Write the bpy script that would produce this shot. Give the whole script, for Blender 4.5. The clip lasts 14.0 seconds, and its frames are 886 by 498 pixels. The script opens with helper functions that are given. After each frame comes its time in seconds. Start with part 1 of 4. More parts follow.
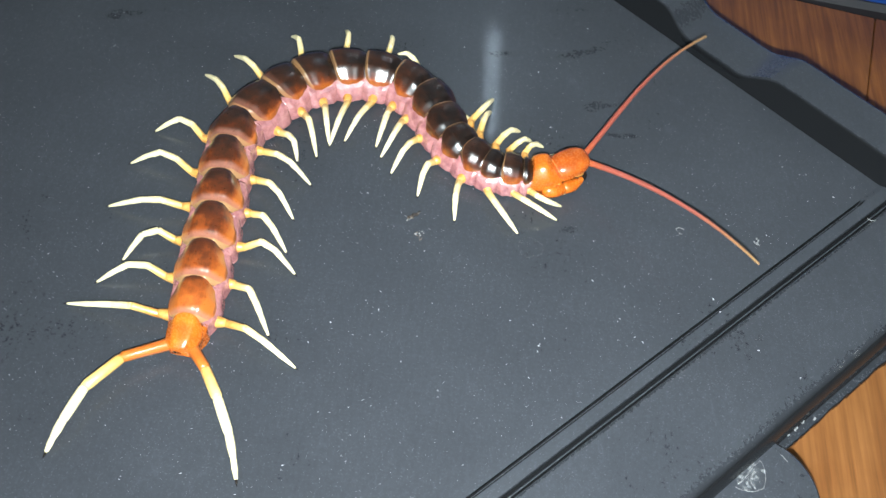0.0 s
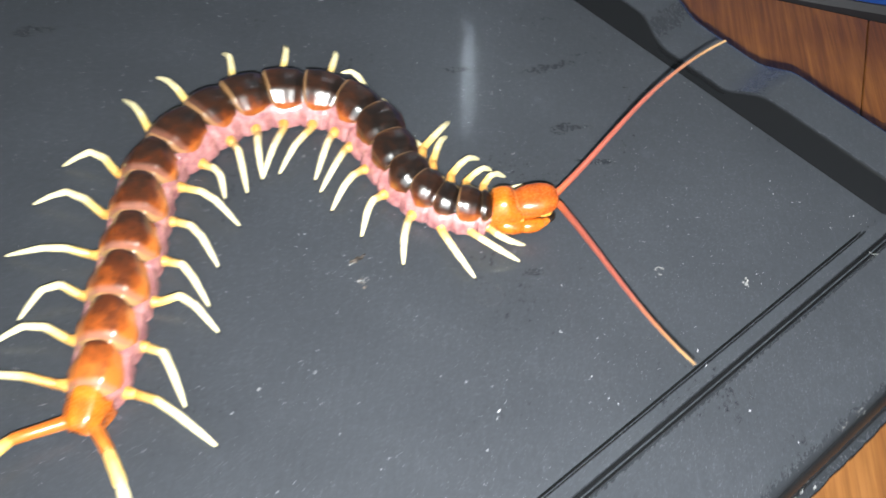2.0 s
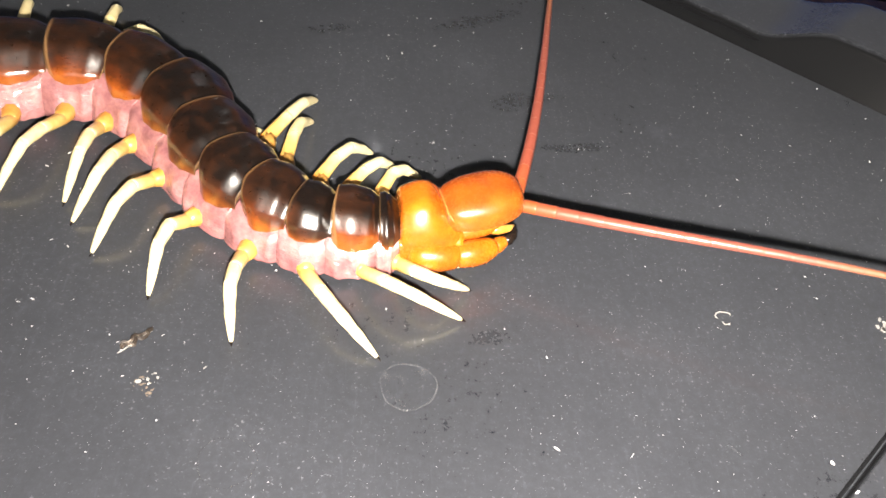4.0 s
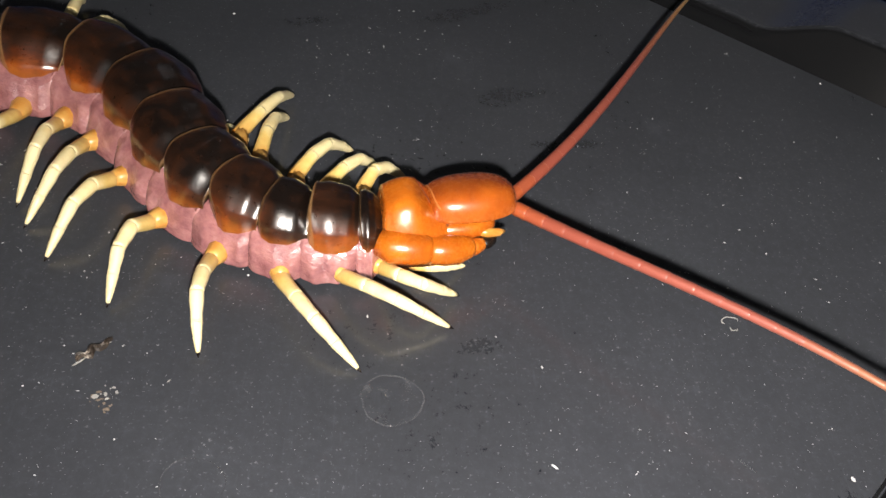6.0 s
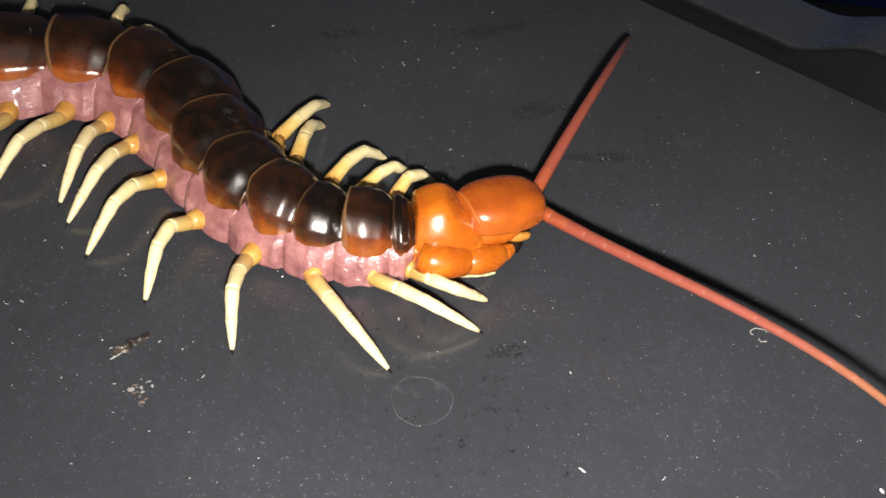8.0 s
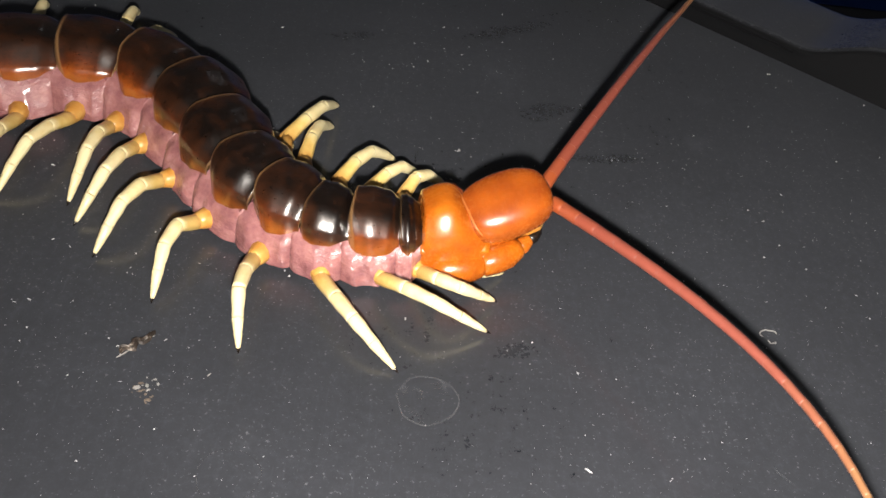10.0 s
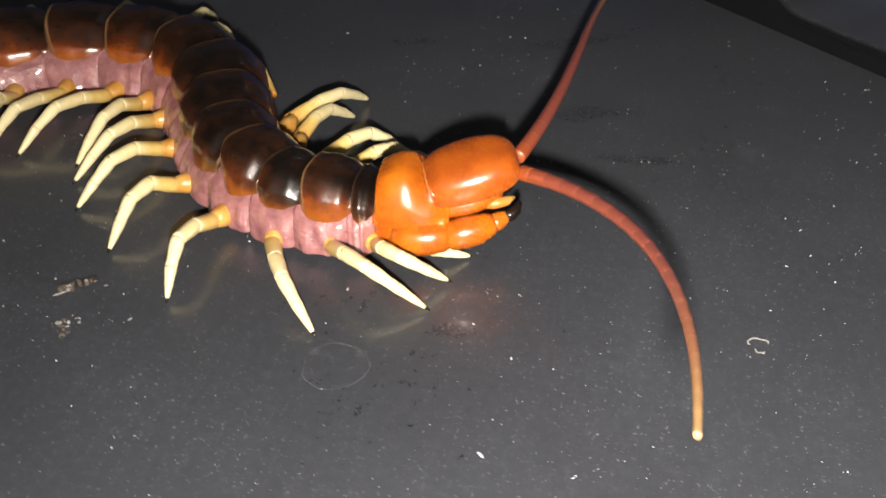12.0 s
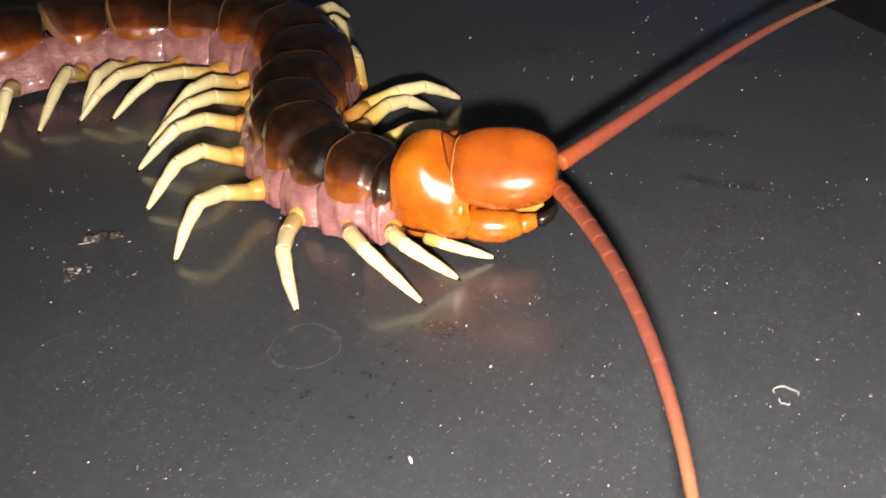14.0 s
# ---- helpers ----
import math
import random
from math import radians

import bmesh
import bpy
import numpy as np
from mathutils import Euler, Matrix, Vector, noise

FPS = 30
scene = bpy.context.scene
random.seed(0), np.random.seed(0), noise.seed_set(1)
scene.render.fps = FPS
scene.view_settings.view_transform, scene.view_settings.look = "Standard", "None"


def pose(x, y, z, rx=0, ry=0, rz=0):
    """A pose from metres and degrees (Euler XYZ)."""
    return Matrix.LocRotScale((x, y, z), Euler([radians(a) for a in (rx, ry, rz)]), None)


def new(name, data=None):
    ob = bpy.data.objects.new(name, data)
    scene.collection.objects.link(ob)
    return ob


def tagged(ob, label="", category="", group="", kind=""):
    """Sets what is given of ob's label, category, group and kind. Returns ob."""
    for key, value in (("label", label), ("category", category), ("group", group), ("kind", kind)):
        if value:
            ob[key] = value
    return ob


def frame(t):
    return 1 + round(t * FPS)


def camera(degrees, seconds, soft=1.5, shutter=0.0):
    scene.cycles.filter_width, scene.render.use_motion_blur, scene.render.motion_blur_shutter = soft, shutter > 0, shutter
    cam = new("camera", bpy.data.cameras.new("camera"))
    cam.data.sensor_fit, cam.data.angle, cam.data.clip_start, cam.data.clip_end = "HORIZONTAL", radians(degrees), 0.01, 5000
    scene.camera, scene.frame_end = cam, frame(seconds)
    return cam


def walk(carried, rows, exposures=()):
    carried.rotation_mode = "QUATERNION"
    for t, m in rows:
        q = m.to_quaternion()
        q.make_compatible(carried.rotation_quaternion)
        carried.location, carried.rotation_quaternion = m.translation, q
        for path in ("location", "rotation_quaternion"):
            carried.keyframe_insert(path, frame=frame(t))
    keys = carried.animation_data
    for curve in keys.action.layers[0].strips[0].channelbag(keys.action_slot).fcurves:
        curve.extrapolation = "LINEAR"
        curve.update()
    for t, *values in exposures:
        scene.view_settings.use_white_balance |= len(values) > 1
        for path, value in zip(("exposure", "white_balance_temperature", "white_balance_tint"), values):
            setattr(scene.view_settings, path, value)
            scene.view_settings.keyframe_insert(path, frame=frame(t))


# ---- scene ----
cam = camera(47.42, 14.0, shutter=0.5)
PATH = [
    (0.0, 0.00987, -0.00986, 0.24133, 36.817, -5.083, 5.742),
    (0.5, 0.01048, -0.00979, 0.23987, 36.685, -5.055, 5.723),
    (1.0, 0.00931, -0.00958, 0.23672, 36.878, -4.931, 5.628),
    (1.5, 0.01141, -0.00466, 0.23800, 36.579, -4.889, 5.787),
    (2.0, 0.01876, 0.02505, 0.22134, 36.548, -5.176, 4.557),
    (2.5, 0.02912, 0.05702, 0.18272, 39.123, -5.701, 2.020),
    (3.0, 0.02714, 0.07556, 0.14323, 42.030, -6.506, -0.135),
    (3.5, 0.03094, 0.08970, 0.11569, 44.339, -5.519, -1.044),
    (6.0, 0.03219, 0.10242, 0.09886, 45.909, -5.801, -2.558),
    (6.5, 0.03270, 0.10201, 0.09801, 46.202, -5.739, -2.470),
    (7.0, 0.03326, 0.10130, 0.09885, 46.157, -5.864, -1.752),
    (7.5, 0.03202, 0.09926, 0.09767, 47.133, -5.853, -0.966),
    (8.0, 0.03153, 0.09905, 0.09794, 47.272, -5.566, -0.681),
    (10.5, 0.03331, 0.09863, 0.09604, 47.644, -4.943, 0.639),
    (11.0, 0.04521, 0.09936, 0.09143, 47.387, -2.532, 4.436),
    (11.5, 0.05845, 0.09848, 0.08769, 51.470, -0.842, 9.302),
    (12.0, 0.07395, 0.09963, 0.07888, 53.393, 1.136, 14.566),
    (12.5, 0.08215, 0.10635, 0.07637, 53.713, 2.194, 18.856),
    (13.0, 0.08608, 0.10767, 0.07124, 56.662, 2.821, 23.679),
    (13.5, 0.09456, 0.10927, 0.06532, 56.796, 3.457, 28.268),
    (14.0, 0.09834, 0.11432, 0.06514, 57.481, 3.352, 30.601),
]
# the phone's exposure: stops, white balance, tint
EXPOSURE = [(0.0, 2.70, 5800, 1), (1.5, 2.70, 5800, 1), (2.0, 2.74, 6150, 5), (2.5, 2.66, 6350, 9), (3.0, 2.26, 6900, 12), (3.5, 1.92, 7250, 13), (5.8, 0.12, 6900, 13), (11.0, 0.12, 7000, 13), (14.0, 0.0, 7450, 14)]
walk(cam, [(t, pose(x, y, z, rx, ry, rz)) for t, x, y, z, rx, ry, rz in PATH],
     exposures=EXPOSURE)

# ---- light ----
LAMP = Matrix.Translation((0.002, -0.0135, 0.006)) @ Matrix.Rotation(radians(-17), 4, "Y") @ Matrix.Rotation(radians(-13), 4, "X")     # the torch beside the lens, in the camera's space
LAMP_W = 5200.0

world = bpy.data.worlds.new("world")
scene.world = world
world.use_nodes = True
world.node_tree.nodes["Background"].inputs[0].default_value = (0.80, 0.90, 1.0, 1)
world.node_tree.nodes["Background"].inputs[1].default_value = 0.30


# ---- materials ----
def material(name, rough=0.5, metal=0.0, color=(0.5, 0.5, 0.5), coat=0.0, spec=0.5):
    m = bpy.data.materials.new(name)
    m.use_nodes = True
    b = m.node_tree.nodes["Principled BSDF"]
    b.inputs["Base Color"].default_value = (*color, 1)
    b.inputs["Roughness"].default_value = rough
    b.inputs["Metallic"].default_value = metal
    b.inputs["Coat Weight"].default_value = coat
    b.inputs["Coat Roughness"].default_value = 0.12
    b.inputs["Specular IOR Level"].default_value = spec
    return m, m.node_tree, b


def node(tree, kind, **values):
    n = tree.nodes.new(kind)
    for key, value in values.items():
        if isinstance(value, bpy.types.NodeSocket):
            tree.links.new(value, n.inputs[key.replace("_", " ")])
        else:
            n.inputs[key.replace("_", " ")].default_value = value
    return n


def ramp(tree, fac, stops):
    n = tree.nodes.new("ShaderNodeValToRGB")
    while len(n.color_ramp.elements) < len(stops):
        n.color_ramp.elements.new(0.5)
    for e, (p, c) in zip(n.color_ramp.elements, stops):
        e.position = p
        e.color = (*c, 1) if len(c) == 3 else c
    tree.links.new(fac, n.inputs[0])
    return n.outputs[0]


def calc(tree, op, a, b=0.0):
    n = tree.nodes.new("ShaderNodeMath")
    n.operation = op
    for i, v in enumerate((a, b)):
        if isinstance(v, bpy.types.NodeSocket):
            tree.links.new(v, n.inputs[i])
        else:
            n.inputs[i].default_value = v
    return n.outputs[0]


def mix(tree, fac, a, b, how="MIX"):
    n = tree.nodes.new("ShaderNodeMix")
    n.data_type, n.blend_type = "RGBA", how
    for i, v in ((0, fac), (6, a), (7, b)):
        if isinstance(v, bpy.types.NodeSocket):
            tree.links.new(v, n.inputs[i])
        else:
            n.inputs[i].default_value = (*v, 1) if isinstance(v, tuple) else v
    return n.outputs[2]


def noise_of(tree, where, scale, detail=3.0, rough=0.55):
    return node(tree, "ShaderNodeTexNoise", Vector=where, Scale=scale, Detail=detail, Roughness=rough).outputs["Fac"]


def bump(tree, bsdf, height, strength, distance):
    n = node(tree, "ShaderNodeBump", Height=height, Strength=strength, Distance=distance)
    tree.links.new(n.outputs[0], bsdf.inputs["Normal"])


def place(tree, which="Object"):
    return tree.nodes.new("ShaderNodeTexCoord").outputs[which]


# wiped streaks in the dust of the lid: place, half length, half width, turn in degrees
WIPES = ((0.0515, 0.2672, 0.0120, 0.0026, 24), (0.0600, 0.2425, 0.0085, 0.0030, 20), (0.0680, 0.2300, 0.0090, 0.0016, 8),
         (0.0509, 0.1868, 0.0036, 0.0020, 10), (-0.1080, 0.2560, 0.0100, 0.0035, 20), (0.0250, 0.2620, 0.0100, 0.0020, 10))


def plastic():
    """Black plastic under a film of grey dust: clouds, wiped streaks, smudges and fine grit."""
    m, t, b = material("black_plastic", 0.3)
    at = place(t)
    cloud = noise_of(t, at, 34, 5, 0.6)
    wide = noise_of(t, at, 11, 3)
    grit = noise_of(t, at, 850, 7, 0.80)
    scratch = noise_of(t, node(t, "ShaderNodeMapping", Vector=at, Rotation=(0, 0, -0.5), Scale=(1.0, 0.10, 1.0)).outputs[0], 1500, 3, 0.6)
    patch = noise_of(t, at, 420, 5, 0.65)
    smear = noise_of(t, node(t, "ShaderNodeMapping", Vector=at, Rotation=(0, 0, 0.6), Scale=(1.0, 0.22, 1.0)).outputs[0], 700, 4, 0.6)
    dust = calc(t, "ADD", calc(t, "MULTIPLY", cloud, 0.5), calc(t, "MULTIPLY", wide, 0.5))
    dust = calc(t, "ADD", calc(t, "MULTIPLY", calc(t, "SUBTRACT", dust, 0.5), 0.6), 0.56)
    coarse = calc(t, "ADD", calc(t, "MULTIPLY", patch, 0.34), calc(t, "MULTIPLY", smear, 0.22))
    film = calc(t, "MULTIPLY", dust, calc(t, "ADD", coarse, 0.48))
    film = calc(t, "MULTIPLY", film, ramp(t, grit, [(0.42, (0.70,) * 3), (0.54, (0.82,) * 3), (0.68, (1.22,) * 3)]))
    film = calc(t, "ADD", film, calc(t, "MULTIPLY", ramp(t, scratch, [(0.60, (0.0,) * 3), (0.74, (1.0,) * 3)]), calc(t, "MULTIPLY", patch, 0.22)))
    smudge = ramp(t, noise_of(t, node(t, "ShaderNodeMapping", Vector=at, Location=(0.31, 0.12, 0), Scale=(1.0, 0.8, 1.0)).outputs[0], 95, 6, 0.7), [(0.60, (0.0,) * 3), (0.74, (1.0,) * 3)])
    film = calc(t, "ADD", film, calc(t, "MULTIPLY", smudge, 0.15))
    ragged = calc(t, "MULTIPLY", calc(t, "SUBTRACT", noise_of(t, at, 260, 4, 0.65), 0.5), 1.7)
    clean = None
    for x, y, long, wide_, turn in WIPES:
        near = node(t, "ShaderNodeMapping", Vector=at, Location=(x, y, 0), Rotation=(0, 0, radians(turn)), Scale=(long, wide_, 1.0))
        near.vector_type = "TEXTURE"
        far = node(t, "ShaderNodeVectorMath")
        far.operation = "LENGTH"
        t.links.new(near.outputs[0], far.inputs[0])
        one = ramp(t, calc(t, "ADD", far.outputs["Value"], ragged), [(0.35, (1.0,) * 3), (1.25, (0.0,) * 3)])
        clean = one if clean is None else calc(t, "MAXIMUM", clean, one)
    film = calc(t, "MULTIPLY", film, calc(t, "SUBTRACT", 1.0, calc(t, "MULTIPLY", clean, 0.25)))
    spot = noise_of(t, at, 2000, 2, 0.5)
    fleck = ramp(t, calc(t, "ADD", spot, calc(t, "MULTIPLY", calc(t, "ADD", calc(t, "MULTIPLY", calc(t, "SUBTRACT", smear, 0.5), 0.8), calc(t, "MULTIPLY", calc(t, "SUBTRACT", cloud, 0.5), 0.4)), 0.26)), [(0.64, (0.0,) * 3), (0.80, (1.0,) * 3)])
    up = t.nodes.new("ShaderNodeSeparateXYZ")
    t.links.new(t.nodes.new("ShaderNodeNewGeometry").outputs["Normal"], up.inputs[0])
    level = ramp(t, up.outputs[2], [(0.72, (0.0,) * 3), (0.985, (1.0,) * 3)])
    film = calc(t, "MULTIPLY", film, level)
    fleck = calc(t, "MULTIPLY", calc(t, "MULTIPLY", fleck, level), calc(t, "ADD", calc(t, "MULTIPLY", dust, 0.7), 0.25))
    color = mix(t, film, (0.008, 0.0085, 0.0095), (0.079, 0.087, 0.105))
    color = mix(t, fleck, color, (0.20, 0.205, 0.22))
    t.links.new(color, b.inputs["Base Color"])
    t.links.new(calc(t, "ADD", calc(t, "MULTIPLY", film, 0.36), calc(t, "ADD", calc(t, "MULTIPLY", fleck, 0.3), 0.18)), b.inputs["Roughness"])
    bump(t, b, patch, 0.10, 0.00003)
    t.links.new(calc(t, "ADD", calc(t, "MULTIPLY", level, 0.32), 0.18), b.inputs["Specular IOR Level"])
    b.inputs["Diffuse Roughness"].default_value = 0.42
    t.links.new(calc(t, "ADD", calc(t, "MULTIPLY", level, 0.26), 0.04), b.inputs["Coat Weight"])
    b.inputs["Coat Roughness"].default_value = 0.075
    wave = node(t, "ShaderNodeBump", Height=noise_of(t, at, 130, 2, 0.5), Strength=0.09, Distance=0.0004)
    t.links.new(wave.outputs[0], b.inputs["Coat Normal"])
    return m


def wood():
    m, t, b = material("varnished_wood", 0.4, coat=0.12)
    at = node(t, "ShaderNodeMapping", Vector=place(t), Rotation=(0, 0, radians(13)), Scale=(1.0, 0.07, 1.0)).outputs[0]
    grain = noise_of(t, at, 260, 6, 0.65)
    wide = noise_of(t, at, 42, 3)
    mottle = noise_of(t, place(t), 26, 4, 0.6)
    tone = t.nodes.new("ShaderNodeSeparateColor")
    t.links.new(t.nodes.new("ShaderNodeObjectInfo").outputs["Color"], tone.inputs[0])
    fac = calc(t, "ADD", calc(t, "MULTIPLY", grain, 0.45), calc(t, "ADD", calc(t, "MULTIPLY", wide, 0.25), calc(t, "MULTIPLY", mottle, 0.3)))
    streak = noise_of(t, node(t, "ShaderNodeMapping", Vector=place(t), Rotation=(0, 0, radians(13)), Scale=(1.0, 0.03, 1.0)).outputs[0], 620, 3, 0.6)
    fac = calc(t, "ADD", fac, calc(t, "MULTIPLY", calc(t, "SUBTRACT", streak, 0.5), 0.45))
    pale = ramp(t, fac, [(0.3, (0.105, 0.038, 0.011)), (0.50, (0.19, 0.078, 0.022)), (0.66, (0.26, 0.115, 0.036)), (0.80, (0.33, 0.165, 0.062))])
    dark = ramp(t, fac, [(0.3, (0.050, 0.014, 0.003)), (0.48, (0.125, 0.040, 0.007)), (0.62, (0.21, 0.074, 0.013)), (0.78, (0.31, 0.128, 0.026))])
    t.links.new(mix(t, tone.outputs[0], pale, dark), b.inputs["Base Color"])
    t.links.new(calc(t, "ADD", calc(t, "MULTIPLY", mottle, 0.3), 0.25), b.inputs["Roughness"])
    bump(t, b, grain, 0.25, 0.0002)
    return m


def shell():
    """Tergites: dark brown back, rusty flanks, a pinkish hind band and a tan seam.
    The object's colour holds the plate's pigment: rust, hind band, and how much paler it is behind."""
    m, t, b = material("tergite_chitin", 0.3, coat=1.0)
    uv = t.nodes.new("ShaderNodeSeparateXYZ")
    t.links.new(place(t, "UV"), uv.inputs[0])
    tone = t.nodes.new("ShaderNodeSeparateColor")
    t.links.new(t.nodes.new("ShaderNodeObjectInfo").outputs["Color"], tone.inputs[0])
    at = place(t)
    blot = noise_of(t, at, 260, 4, 0.62)
    fine = noise_of(t, at, 1500, 3, 0.6)
    streak = noise_of(t, node(t, "ShaderNodeMapping", Vector=place(t, "UV"), Scale=(0.35, 4.0, 1.0)).outputs[0], 9, 3)
    side = calc(t, "ABSOLUTE", calc(t, "SUBTRACT", calc(t, "MULTIPLY", uv.outputs[1], 2.0), 1.0))
    rust = calc(t, "MULTIPLY", calc(t, "POWER", side, 4.8), calc(t, "MULTIPLY", calc(t, "SUBTRACT", tone.outputs[0], 0.12), 2.2))
    rust = calc(t, "ADD", rust, calc(t, "MULTIPLY", calc(t, "SUBTRACT", blot, 0.5), 0.9))
    rust = calc(t, "ADD", rust, calc(t, "MULTIPLY", calc(t, "SUBTRACT", streak, 0.5), 0.22))
    behind = calc(t, "MULTIPLY", calc(t, "SUBTRACT", uv.outputs[0], 0.30), tone.outputs[2])
    rust = calc(t, "ADD", calc(t, "ADD", rust, behind), calc(t, "SUBTRACT", tone.outputs[0], 0.27))
    color = ramp(t, rust, [(0.05, (0.006, 0.0034, 0.0026)), (0.30, (0.032, 0.0110, 0.0048)), (0.54, (0.090, 0.020, 0.005)), (0.80, (0.28, 0.064, 0.009)), (1.0, (0.42, 0.12, 0.018))])
    band = ramp(t, uv.outputs[0], [(0.76, (0.0,) * 3), (0.85, (1.0,) * 3)])
    band = calc(t, "MULTIPLY", calc(t, "MULTIPLY", band, tone.outputs[1]), calc(t, "ADD", calc(t, "MULTIPLY", fine, 0.5), 0.5))
    color = mix(t, band, color, (0.34, 0.150, 0.108))
    seam = ramp(t, uv.outputs[0], [(0.905, (0.0,) * 3), (0.93, (1.0,) * 3)])
    color = mix(t, calc(t, "MULTIPLY", seam, calc(t, "MULTIPLY", calc(t, "SUBTRACT", tone.outputs[0], 0.21), 2.6)), color, (0.36, 0.20, 0.085))
    margin = ramp(t, side, [(0.975, (0.0,) * 3), (0.995, (0.8,) * 3)])
    color = mix(t, calc(t, "MULTIPLY", margin, calc(t, "SUBTRACT", calc(t, "MULTIPLY", blot, 2.6), 0.55)), color, (0.30, 0.085, 0.012))
    t.links.new(color, b.inputs["Base Color"])
    t.links.new(calc(t, "ADD", calc(t, "MULTIPLY", fine, 0.16), 0.22), b.inputs["Roughness"])
    b.inputs["Coat Roughness"].default_value = 0.23
    b.inputs["Specular IOR Level"].default_value = 0.5
    bump(t, b, calc(t, "ADD", blot, calc(t, "MULTIPLY", fine, 0.35)), 0.24, 0.0004)
    return m


def skin():
    m, t, b = material("pleural_skin", 0.24, coat=0.7)
    at = place(t)
    blot = noise_of(t, at, 420, 4, 0.6)
    fold = noise_of(t, node(t, "ShaderNodeMapping", Vector=at, Scale=(1, 1, 2.2)).outputs[0], 900, 4, 0.6)
    color = ramp(t, blot, [(0.3, (0.24, 0.095, 0.102)), (0.55, (0.37, 0.163, 0.162)), (0.75, (0.50, 0.25, 0.24))])
    t.links.new(color, b.inputs["Base Color"])
    b.inputs["Subsurface Weight"].default_value = 0.12
    b.inputs["Subsurface Radius"].default_value = (0.0012, 0.0006, 0.0004)
    b.inputs["Subsurface Scale"].default_value = 1.0
    bump(t, b, fold, 0.45, 0.0007)
    return m


def leg_skin():
    """Legs: amber at the root, pale cream further out. The object's colour sets how amber the piece is."""
    m, t, b = material("leg_chitin", 0.34, coat=0.15)
    uv = t.nodes.new("ShaderNodeSeparateXYZ")
    t.links.new(place(t, "UV"), uv.inputs[0])
    tone = t.nodes.new("ShaderNodeSeparateColor")
    t.links.new(t.nodes.new("ShaderNodeObjectInfo").outputs["Color"], tone.inputs[0])
    along = calc(t, "ADD", calc(t, "MULTIPLY", uv.outputs[0], calc(t, "SUBTRACT", tone.outputs[1], tone.outputs[0])), tone.outputs[0])
    blot = noise_of(t, place(t), 700, 3)
    along = calc(t, "ADD", along, calc(t, "MULTIPLY", calc(t, "SUBTRACT", blot, 0.5), 0.25))
    color = ramp(t, along, [(0.0, (0.40, 0.095, 0.012)), (0.3, (0.52, 0.20, 0.03)), (0.55, (0.70, 0.50, 0.16)), (0.8, (0.82, 0.72, 0.43)), (1.0, (0.78, 0.66, 0.36))])
    t.links.new(color, b.inputs["Base Color"])
    bump(t, b, noise_of(t, place(t), 2600, 2), 0.15, 0.0002)
    return m


def orange():
    m, t, b = material("orange_chitin", 0.28, coat=0.8)
    b.inputs["Coat Roughness"].default_value = 0.27
    at = place(t)
    blot = noise_of(t, at, 260, 4, 0.6)
    fine = noise_of(t, at, 1700, 3)
    red = t.nodes.new("ShaderNodeSeparateColor")
    t.links.new(t.nodes.new("ShaderNodeObjectInfo").outputs["Color"], red.inputs[0])
    a = ramp(t, blot, [(0.3, (0.36, 0.074, 0.006)), (0.6, (0.54, 0.140, 0.009)), (0.8, (0.62, 0.20, 0.016))])
    c = ramp(t, blot, [(0.3, (0.24, 0.042, 0.007)), (0.6, (0.39, 0.080, 0.010)), (0.8, (0.50, 0.12, 0.017))])
    color = mix(t, red.outputs[0], a, c)
    t.links.new(color, b.inputs["Base Color"])
    t.links.new(calc(t, "ADD", calc(t, "MULTIPLY", fine, 0.14), 0.20), b.inputs["Roughness"])
    bump(t, b, calc(t, "ADD", blot, fine), 0.12, 0.0002)
    return m


def feeler():
    m, t, b = material("antenna_chitin", 0.36, coat=0.35)
    tone = t.nodes.new("ShaderNodeSeparateColor")
    t.links.new(t.nodes.new("ShaderNodeObjectInfo").outputs["Color"], tone.inputs[0])
    blot = noise_of(t, place(t), 900, 3)
    color = ramp(t, tone.outputs[0], [(0.0, (0.36, 0.080, 0.025)), (0.12, (0.27, 0.066, 0.044)), (0.56, (0.26, 0.074, 0.055)), (0.76, (0.27, 0.112, 0.060)), (0.90, (0.29, 0.165, 0.074)), (1.0, (0.33, 0.212, 0.095))])
    color = mix(t, calc(t, "MULTIPLY", blot, 0.22), color, (0.22, 0.05, 0.03))
    uv = t.nodes.new("ShaderNodeSeparateXYZ")
    t.links.new(place(t, "UV"), uv.inputs[0])
    ring = ramp(t, uv.outputs[0], [(0.90, (0.0,) * 3), (0.98, (0.16,) * 3)])
    color = mix(t, ring, color, (0.36, 0.15, 0.10))
    t.links.new(color, b.inputs["Base Color"])
    bump(t, b, noise_of(t, place(t), 4200, 2), 0.3, 0.0001)
    return m


def speckle(name, color, rough=0.7, cover=1.0, scale=900):
    """Dried marks and crumbs; cover below one leaves gaps that let the plastic show."""
    m, t, b = material(name, rough, color=color)
    n = noise_of(t, place(t), scale, 4, 0.65)
    t.links.new(mix(t, n, tuple(c * 0.55 for c in color), tuple(min(1, c * 1.35) for c in color)), b.inputs["Base Color"])
    if cover < 1:
        t.links.new(ramp(t, n, [(0.62 - cover * 0.35, (0.0,) * 3), (0.85 - cover * 0.2, (cover,) * 3)]), b.inputs["Alpha"])
    return m


